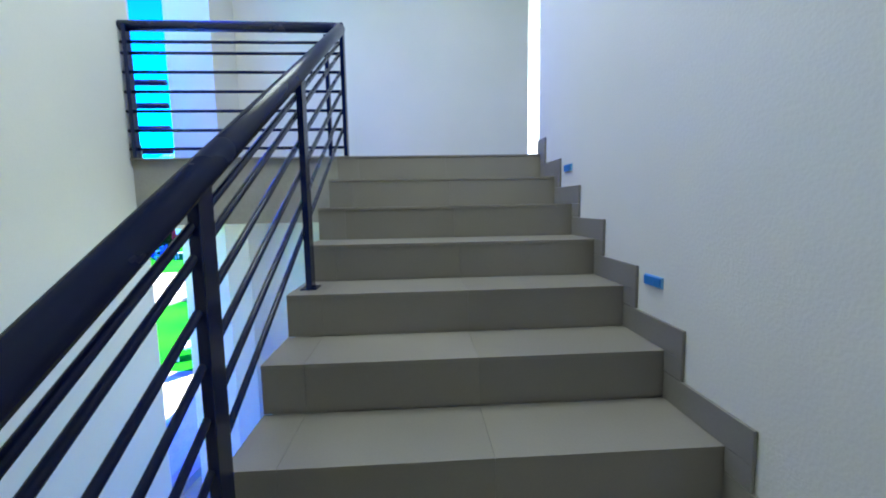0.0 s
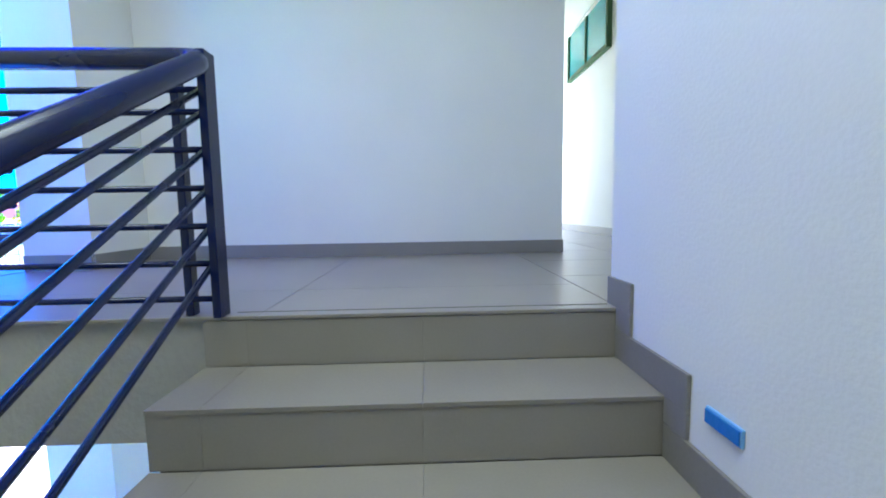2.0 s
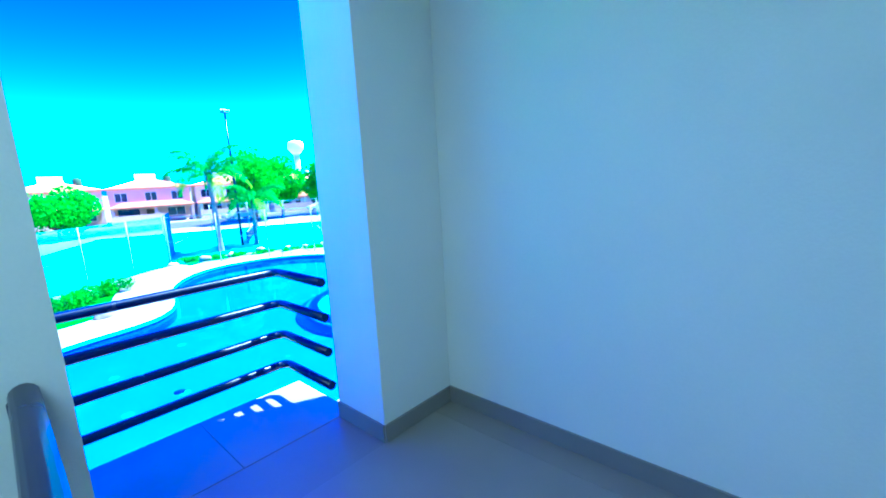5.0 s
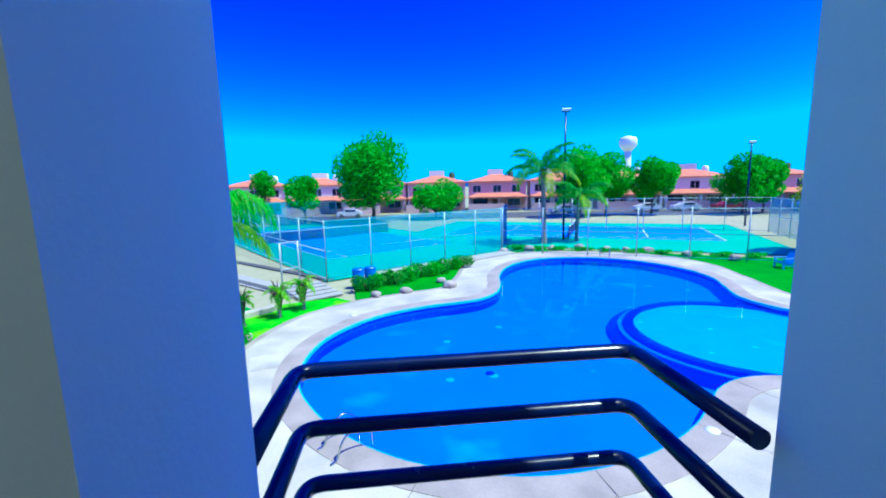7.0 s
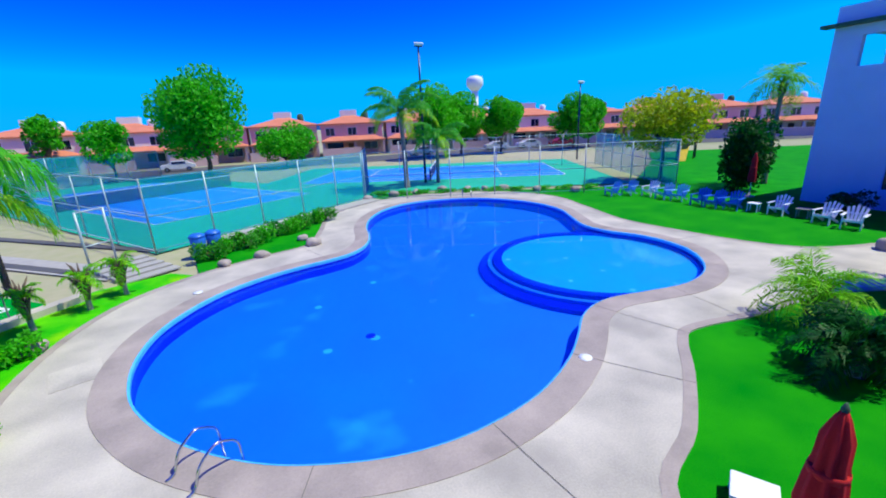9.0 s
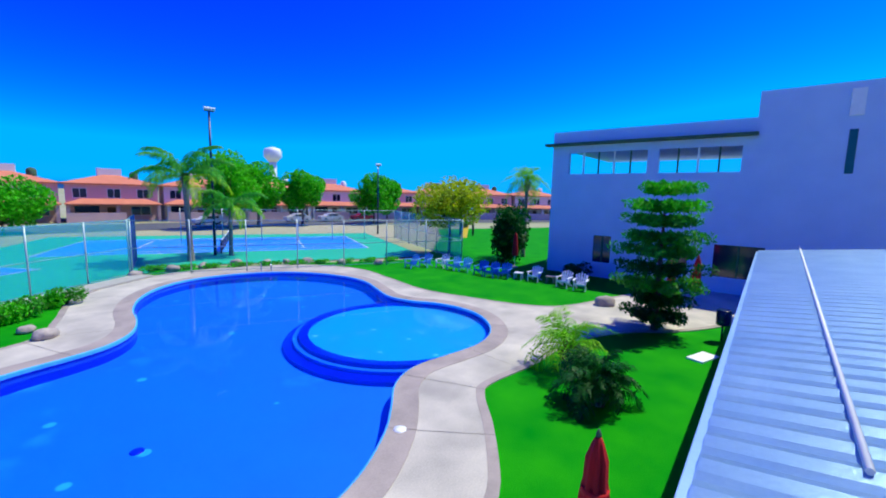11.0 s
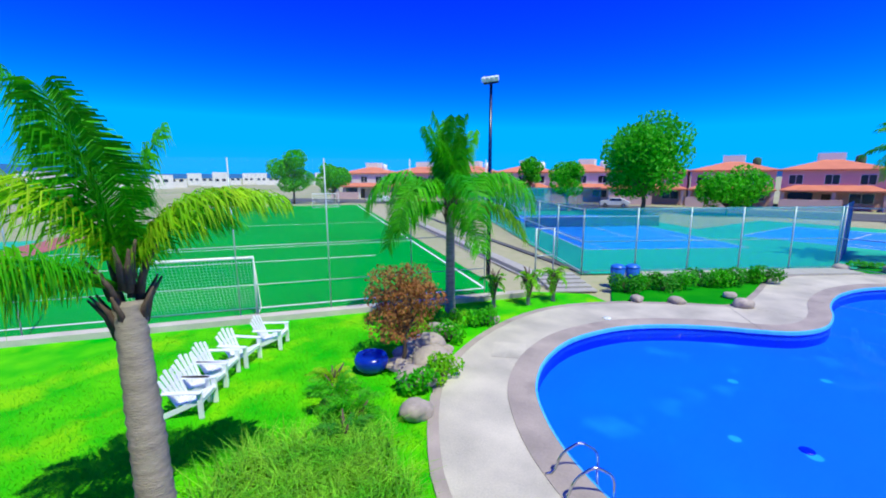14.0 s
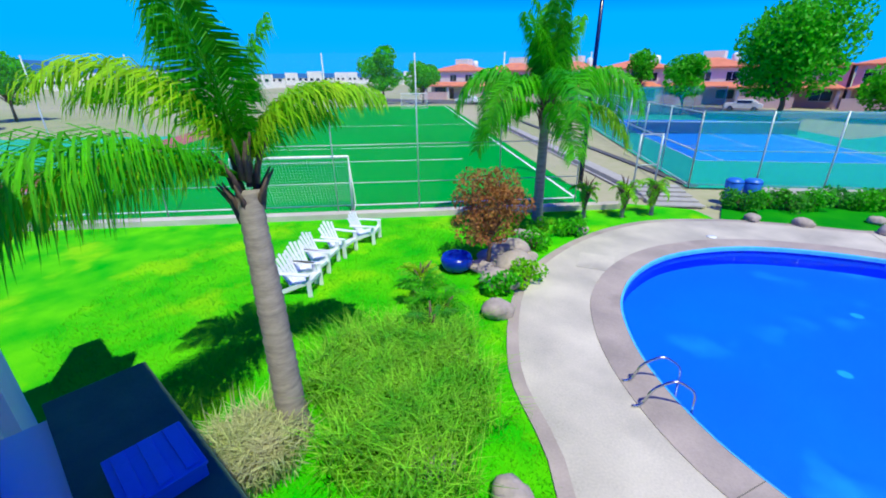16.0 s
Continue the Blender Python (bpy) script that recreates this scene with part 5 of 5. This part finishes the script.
def light_mast(at, height, label):
    m = thing("light_mast", label, "light mast", "light masts", at=at)
    part("pole", tube(bmesh.new(), [(0, 0, 0), (0, 0, height)], 0.1, 10, True, [0.11, 0.065]), STEEL, m)
    part("crossarm", tube(bmesh.new(), [(-0.34, 0, height - 0.1), (0.34, 0, height - 0.1)], 0.05, 8), STEEL, m)
    for x in (-0.30, -0.10, 0.10, 0.30):
        o = part("floodlight", slab(-0.085, 0.085, -0.08, 0.08, -0.10, 0.10, 0.02), WHITE, m)
        o.matrix_basis = pose(x, -0.1, height + 0.04, 35, 0, x * 30)
    return m


light_mast((-7.25, 21.25, -0.04), 8.8, "tall dark floodlight mast beside the football field")
light_mast((14.13, 36.3, -0.04), 10.7, "tall dark floodlight mast between the tennis courts")
light_mast((36, 42, -0.04), 8.5, "tall floodlight mast behind the second court")

# tennis nets
for o, lu, lv in ((C1, W1, N1), (P2, B2, A2)):
    p = Vector(o) + lv * 11.88 - lu * 0.9
    t = thing("tennis_net", "dark tennis net with white band across the blue court", "tennis net", at=(p.x, p.y, -0.02), rz=math.degrees(math.atan2(lu.y, lu.x)))
    part("net", slab(0, 12.77, -0.005, 0.005, 0.05, 0.93), clear_mat("dark_net", (0.02, 0.03, 0.08), 0.6, 0.9, False), t)
    part("band", slab(0, 12.77, -0.012, 0.012, 0.93, 1.0), WHITE, t)
    for x in (0, 12.77):
        part("post", tube(bmesh.new(), [(x, 0, 0), (x, 0, 1.07)], 0.045, 8), STEEL, t)


# ---- neighbouring houses ----
def window(parent, x0, x1, z0, z1, y, name="window"):
    w = part(name, slab(x0, x1, y - 0.03, y + 0.05, z0, z1), GLASS_D, parent)
    part("frame", sheet([[(x0 - 0.08, z0 - 0.08), (x1 + 0.08, z0 - 0.08), (x1 + 0.08, z1 + 0.08), (x0 - 0.08, z1 + 0.08)], [(x0, z0), (x1, z0), (x1, z1), (x0, z1)]], 0.0, 0.08), WHITE, w).matrix_basis = pose(0, y - 0.02, 0, 90)
    part("mullion", slab((x0 + x1) / 2 - 0.03, (x0 + x1) / 2 + 0.03, y - 0.06, y - 0.02, z0, z1), WHITE, w)
    return w


def hip(bm, x0, x1, y0, y1, z0, z1, over=0.4):
    x0, x1, y0, y1 = x0 - over, x1 + over, y0 - over, y1 + over
    r = (y1 - y0) / 2
    v = [bm.verts.new(p) for p in ((x0, y0, z0), (x1, y0, z0), (x1, y1, z0), (x0, y1, z0), (x0 + r, (y0 + y1) / 2, z1), (x1 - r, (y0 + y1) / 2, z1))]
    w = [bm.verts.new((p.co.x, p.co.y, z0 - 0.18)) for p in v[:4]]
    for f in ((v[0], v[1], v[5], v[4]), (v[1], v[2], v[5]), (v[2], v[3], v[4], v[5]), (v[3], v[0], v[4]), w[::-1]):
        bm.faces.new(f)
    for k in range(4):
        bm.faces.new((w[k], w[(k + 1) % 4], v[(k + 1) % 4], v[k]))
    return bm


def house(seed, label, wallm):
    """A two-storey house: walls, tiled hip roof, porch roof, windows, door, garage and roof tank."""
    rng = random.Random(seed)
    h = thing("house", label, "house", "terrace houses")
    part("wall", slab(-5.5, 5.5, 0, 9, 0, 5.5), wallm, h)
    part("roof", hip(bmesh.new(), -5.5, 5.5, 0, 9, 5.6, 7.0), ROOF_T, h, "terracotta tiled roof")
    part("porch_roof", hip(bmesh.new(), -5.4, 5.4, -3.2, -0.1, 2.7, 3.4, 0.2), ROOF_T, h, "terracotta porch roof")
    for x in (-5.2, 0.2, 5.2):
        part("porch_post", slab(x - 0.2, x + 0.2, -3.1, -2.7, 0, 2.6), wallm, h)
    part("garden_wall", slab(-5.5, 1.0, -5.2, -5.0, 0, 1.5), HOUSE_P, h)
    for x in (-3.9, 0.0, 3.6):
        window(h, x - 0.75, x + 0.75, 3.5, 4.8, 0.0)
    window(h, 2.0, 4.4, 0.9, 2.2, 0.0)
    part("garage_door", slab(-4.6, -1.8, -0.04, 0.05, 0.02, 2.3), STEEL, h)
    part("door", slab(-0.9, 0.1, -0.04, 0.05, 0.02, 2.1), BARK, h)
    part("roof_room", slab(-1.6, 1.4, 4.5, 7.5, 6.2, 8.0), HOUSE_W, h)
    part("water_tank", lathe(bmesh.new(), [(0.55, 0), (0.58, 0.3), (0.58, 0.9), (0.4, 1.15), (0.15, 1.25)], 14, (3.0, 5.0, 6.4)), (DARK_ROOF, WHITE)[seed % 2], h)
    part("tank_stand", slab(2.3, 3.7, 4.3, 5.7, 5.8, 6.4), HOUSE_W, h)
    return h


ha = house(1, "two-storey cream house with terracotta roof and porch", HOUSE_W)
hb = house(2, "two-storey rose-painted house with terracotta roof and porch", HOUSE_P)
spots = [(-62, 78, 14), (-50, 81, 12), (-38.5, 83, 9), (-27, 84.5, 6), (-15.5, 85, 2), (-4, 84.6, -4), (7.5, 83.4, -7), (19, 81.5, -10), (30.5, 79, -13), (42, 76, -17), (53, 72.5, -21), (64, 67.5, -26), (74, 62, -31), (84, 55.5, -36), (93, 48, -40), (102, 40, -44)]
ha.matrix_basis, hb.matrix_basis = pose(spots[0][0], spots[0][1], -0.1, 0, 0, spots[0][2]), pose(spots[1][0], spots[1][1], -0.1, 0, 0, spots[1][2])
for k, (x, y, r) in enumerate(spots[2:]):
    copy_thing((ha, hb)[(k * 2 + k // 3) % 2], pose(x, y, -0.1, 0, 0, r))
# far white housing estate and hills
for k in range(64):
    r = random.Random(300 + k)
    a = radians(100 + 1.45 * k)
    d = r.uniform(215, 310)
    x, y = math.cos(a) * d, math.sin(a) * d
    e = thing("far_house", "small white flat-roofed house far beyond the field", "house", "far white houses", at=(x, y, -0.1), rz=math.degrees(a) - 90)
    part("wall", slab(-r.uniform(2.8, 4.2), r.uniform(2.8, 4.2), 0, 8, 0, r.choice((3.6, 5.8, 6.4, 7.2))), HOUSE_W, e)
    for q in (-1.6, 1.4):
        part("window", slab(q - 0.8, q + 0.8, -0.06, 0.02, 2.8, 4.0), GLASS_D, e)
hill = bmesh.new()
pts = []
for k in range(61):
    a = radians(20 + 3 * k)
    hgt = 20 + 26 * max(0, noise.noise(Vector((k * 0.16, 3, 0)))) + 62 * max(0, 1 - abs(k - 54) / 9) ** 0.6
    pts.append((math.cos(a) * 2200, math.sin(a) * 2200, hgt))
top = [hill.verts.new(p) for p in pts]
bot = [hill.verts.new((p[0], p[1], -5)) for p in pts]
for k in range(60):
    hill.faces.new((bot[k], bot[k + 1], top[k + 1], top[k]))
structure(part("backdrop", hill, MOUNT), "hills along the horizon, with the blue of haze in their colour", "backdrop")
tower = thing("water_tower", "white water tower rising over the distant houses", "water tower", at=(145, 258, -0.1))
part("shaft", tube(bmesh.new(), [(0, 0, 0), (0, 0, 25)], 2.2, 16), WHITE, tower)
part("tank", lathe(bmesh.new(), [(2.2, 24), (5.4, 27.5), (5.4, 31), (4.6, 32.6), (1.0, 33.6)], 24), WHITE, tower)


# ---- cars ----
def car(at, rz, paint, label):
    c = thing("car", label, "car", "parked cars", at=at, rz=rz)
    bm = bmesh.new()
    prof = [(-2.1, 0.35), (-2.15, 0.75), (-2.0, 0.95), (-1.2, 1.0), (-0.6, 1.42), (0.9, 1.45), (1.7, 1.0), (2.1, 0.9), (2.15, 0.4)]
    a, b = [bm.verts.new((x, -0.85, z)) for x, z in prof], [bm.verts.new((x, 0.85, z)) for x, z in prof]
    bm.faces.new(a), bm.faces.new(b[::-1])
    for k in range(len(prof)):
        bm.faces.new((a[k], b[k], b[(k + 1) % len(prof)], a[(k + 1) % len(prof)]))
    bmesh.ops.recalc_face_normals(bm, faces=bm.faces)
    bmesh.ops.bevel(bm, geom=bm.edges[:], offset=0.05, segments=2, affect="EDGES")
    part("body", bm, paint, c)
    for s in (-1, 1):
        part("side_window", slab(-0.65, 1.0, s * 0.86 - 0.01, s * 0.86 + 0.01, 1.02, 1.34, 0.005), GLASS_D, c)
        for x in (-1.3, 1.3):
            w = part("wheel", tube(bmesh.new(), [(x, s * 0.72, 0.32), (x, s * 0.9, 0.32)], 0.32, 16), RUBBER, c)
            part("rim", tube(bmesh.new(), [(x, s * 0.89, 0.32), (x, s * 0.91, 0.32)], 0.2, 12), CHROME, w)
    o = part("windscreen", slab(-0.01, 0.01, -0.72, 0.72, 0, 0.55), GLASS_D, c)
    o.matrix_basis = pose(-1.1, 0, 1.03, 0, 52)
    return c


for x, y, r, p, lab in ((40, 66, -10, CAR_W, "white parked car by the road"), (46, 65, -12, CAR_W, "white parked car by the road"), (52, 63.5, -14, CAR_R, "dark red parked car by the road"), (60, 58, -22, CAR_B, "blue-grey parked car by the road"),
                        (26, 66, 0, CAR_W, "white parked car by the road"), (-47, 64, 10, CAR_W, "white parked car beyond the field"), (-41, 65, 10, CAR_R, "dark red parked car beyond the field"), (-8, 72, 2, CAR_W, "white parked car by the road")):
    car((x, y, -0.06), r, p, lab)

# ---- facing building ----
BX = 27.0
club = thing("club_building", "two-storey building of blue-grey render with ribbon windows and dark canopy", "building", at=(BX, 0, -0.1))
w = bmesh.new()
WINS = ((5.0, 8.9, 6.55, 7.9), (9.5, 14.2, 6.55, 7.9), (3.6, 5.8, 0.95, 2.7), (11.2, 12.3, 1.0, 2.7), (7.0, 8.0, 1.0, 2.7))
outer = [(-12, 0), (15.3, 0), (15.3, 9.25), (4.5, 9.25), (4.5, 10.5), (-12, 10.5)]
face = sheet([outer] + [[(a, c), (b, c), (b, d), (a, d)] for a, b, c, d in WINS], 0.0, 0.3)
part("wall", face, WALL_OUT, club).matrix_basis = Matrix(((0, 0, -1, 0), (1, 0, 0, 0), (0, 1, 0, 0), (0, 0, 0, 1)))
part("side_wall", slab(0.3, 12, 15.0, 15.3, 0, 6.4), WALL_OUT, club)
part("side_parapet", slab(0.3, 12, 15.0, 15.3, 8.3, 9.25), WALL_OUT, club)
part("back_wall", slab(12, 12.3, -12, 15.3, 0, 6.4), WALL_OUT, club)
part("roof", slab(0.3, 12, -12, 15.0, 8.3, 8.5), WALL_OUT, club)
part("upper_floor", slab(0.3, 12, -12, 15.0, 6.1, 6.4), WALL_OUT, club)
part("canopy", slab(-0.5, 0.0, 4.4, 15.7, 8.35, 8.5, 0.01), DARK_ROOF, club, "thin dark canopy")
for a, b, c, d in WINS[:2]:
    k = int((b - a) / 0.8)
    for i in range(1, k):
        y = a + (b - a) * i / k
        part("mullion", slab(0.08, 0.16, y - 0.04, y + 0.04, c, d), DARK_ROOF if i % 2 else WHITE, club)
for a, b, c, d in WINS[2:]:
    pane = part("window", slab(0.12, 0.15, a, b, c, d), GLASS_D, club)
    part("frame", slab(0.06, 0.12, (a + b) / 2 - 0.04, (a + b) / 2 + 0.04, c, d), DARK_ROOF, pane)
part("slot_window", slab(-0.02, 0.02, 0.8, 1.1, 6.4, 8.4), GLASS_D, club)
part("slot_lamp", slab(-0.06, 0.0, 0.7, 1.2, 9.0, 10.2, 0.02), WHITE, club)
# sheet-metal roof beside the balcony
mr = thing("metal_roof", "corrugated blue-grey sheet-metal roof over the lower wing", "roof", at=(0, 0, 0))
bm = bmesh.new()
n = 150
xs = [2.4 + 20.6 * k / n for k in range(n + 1)]
rows = [[bm.verts.new((x, y, z + (0.035 if k % 3 == 0 else 0.0))) for k, x in enumerate(xs)] for y, z in ((3.82, 2.78), (2.4, 2.95), (0.0, 3.2))]
for a, b in zip(rows, rows[1:]):
    for k in range(n):
        bm.faces.new((a[k], b[k], b[k + 1], a[k + 1]))
bmesh.ops.solidify(bm, geom=bm.faces[:], thickness=0.02)
part("sheeting", bm, METAL_ROOF, mr)
part("ridge_cap", tube(bmesh.new(), [(4.4, 2.83, 2.95), (25, 2.4, 2.98)], 0.03, 6), WHITE, mr, "pale sealing strip")
part("gutter", slab(2.4, 23, 3.80, 3.90, 2.64, 2.76, 0.01), METAL_ROOF, mr)
structure(part("wall_lower_wing", slab(4.2, 23.0, 3.3, 3.6, -0.1, 2.66), WALL_OUT), "rendered wall under the metal roof", "wall")
# dark flat roof and white wall on the other side of the balcony
annex = thing("annex_roof", "dark felt flat roof of a low annex with a blue box on it", "roof", at=(0, 0, 0))
part("roof", slab(-3.46, -1.62, 3.48, 4.10, 2.42, 2.52, 0.01), DARK_ROOF, annex)
part("annex_wall", slab(-3.40, -1.68, 3.208, 4.04, -0.1, 2.42), WALL, annex)
ebox = thing("equipment_box", "blue slatted equipment box lying on the dark roof", "box", at=(-2.2, 3.83, 2.52))
part("body", slab(-0.21, 0.21, -0.19, 0.19, 0.0, 0.09, 0.01), PLASTIC_B, ebox)
part("lid", slab(-0.22, 0.22, -0.20, 0.20, 0.09, 0.115, 0.008), PLASTIC_B, ebox)
for k in range(3):
    part("slat", slab(-0.20, 0.20, -0.16 + k * 0.13, -0.09 + k * 0.13, 0.115, 0.13, 0.004), PLASTIC_B, ebox)
bay = structure(part("window_2", slab(-5.0, -4.01, WY0 + 0.145, WY0 + 0.16, 2.98, 6.1), GLASS_D), "tall dark window set back in the outer wall", "window")
for x0, x1, z0, z1 in ((-5.078, -5.0, 2.9, 6.18), (-4.01, -3.932, 2.9, 6.18), (-5.0, -4.01, 2.9, 2.98), (-5.0, -4.01, 6.1, 6.18), (-5.0, -4.01, 4.5, 4.56)):
    part("window_frame", slab(x0, x1, WY0 + 0.142, WY0 + 0.22, z0, z1, 0.004), STEEL, bay)
structure(part("fence_kerb", sheet([oriented((f1 - N3 * 1.25 + W3 * 1.6)[:2], W1, 11.6, N1, 1.1)], 0.10, 0.2), CONC), "pale concrete walk along the court fence", "path")

# playground
play = thing("playground_slide", "playground tower with dark roof and yellow slide", "playground", at=(44, 34, -0.05), rz=30)
for x in (-0.8, 0.8):
    for y in (-0.8, 0.8):
        part("post", tube(bmesh.new(), [(x, y, 0), (x, y, 3.4)], 0.08, 8), BARK, play)
part("deck", slab(-0.9, 0.9, -0.9, 0.9, 1.4, 1.5), BARK, play)
part("roof", hip(bmesh.new(), -0.9, 0.9, -0.91, 0.9, 3.4, 4.4, 0.2), PLASTIC_B, play)
part("panel", slab(-0.85, 0.85, 0.8, 0.86, 1.5, 2.3), RED, play)
o = part("slide", slab(0, 3.2, -0.35, 0.35, -0.04, 0.04, 0.02), mat("yellow_plastic", (0.7, 0.5, 0.02), rough=0.4), play)
o.matrix_basis = pose(-0.9, 0, 1.5, 0, 28, 180)

# short blades over the near lawn
LAWN = [Vector(p) for p in [(-12.5, 10.2), (-14.8, 7.8), (-10, 3.3), (0.8, 3.3), (0.9, 5.0), (-1.1, 7.1), (-3.05, 8.9), (-4.35, 11.5), (-8.6, 14.6)]]


def inside(x, y, loop):
    c = False
    for a, b in zip(loop, loop[1:] + loop[:1]):
        if (a.y > y) != (b.y > y) and x < (b.x - a.x) * (y - a.y) / (b.y - a.y) + a.x:
            c = not c
    return c


rng = random.Random(11)
vs, fs = [], []
for _ in range(110000):
    x = rng.uniform(-13, 0.8)
    y = rng.uniform(3.4, 13.5)
    if rng.random() > 1.1 - 0.065 * abs(x) or not inside(x, y, LAWN):
        continue
    a, b, h = rng.uniform(0, 6.3), rng.uniform(0, 6.3), rng.uniform(0.03, 0.075)
    dx, dy = math.cos(a) * 0.006, math.sin(a) * 0.006
    k = len(vs)
    vs += [(x - dx, y - dy, -0.03), (x + dx, y + dy, -0.03), (x + math.cos(b) * h * 0.7, y + math.sin(b) * h * 0.7, -0.03 + h)]
    fs.append((k, k + 1, k + 2))
me = bpy.data.meshes.new("grass_blades")
me.from_pydata(vs, [], fs)
me.materials.append(leaf_mat("lawn_blade", (0.02, 0.44, 0.004), (0.20, 0.62, 0.008), 0.3))
tagged(new("grass_blades", me), "short bright green blades of the mown lawn", "grass", kind="stuff")
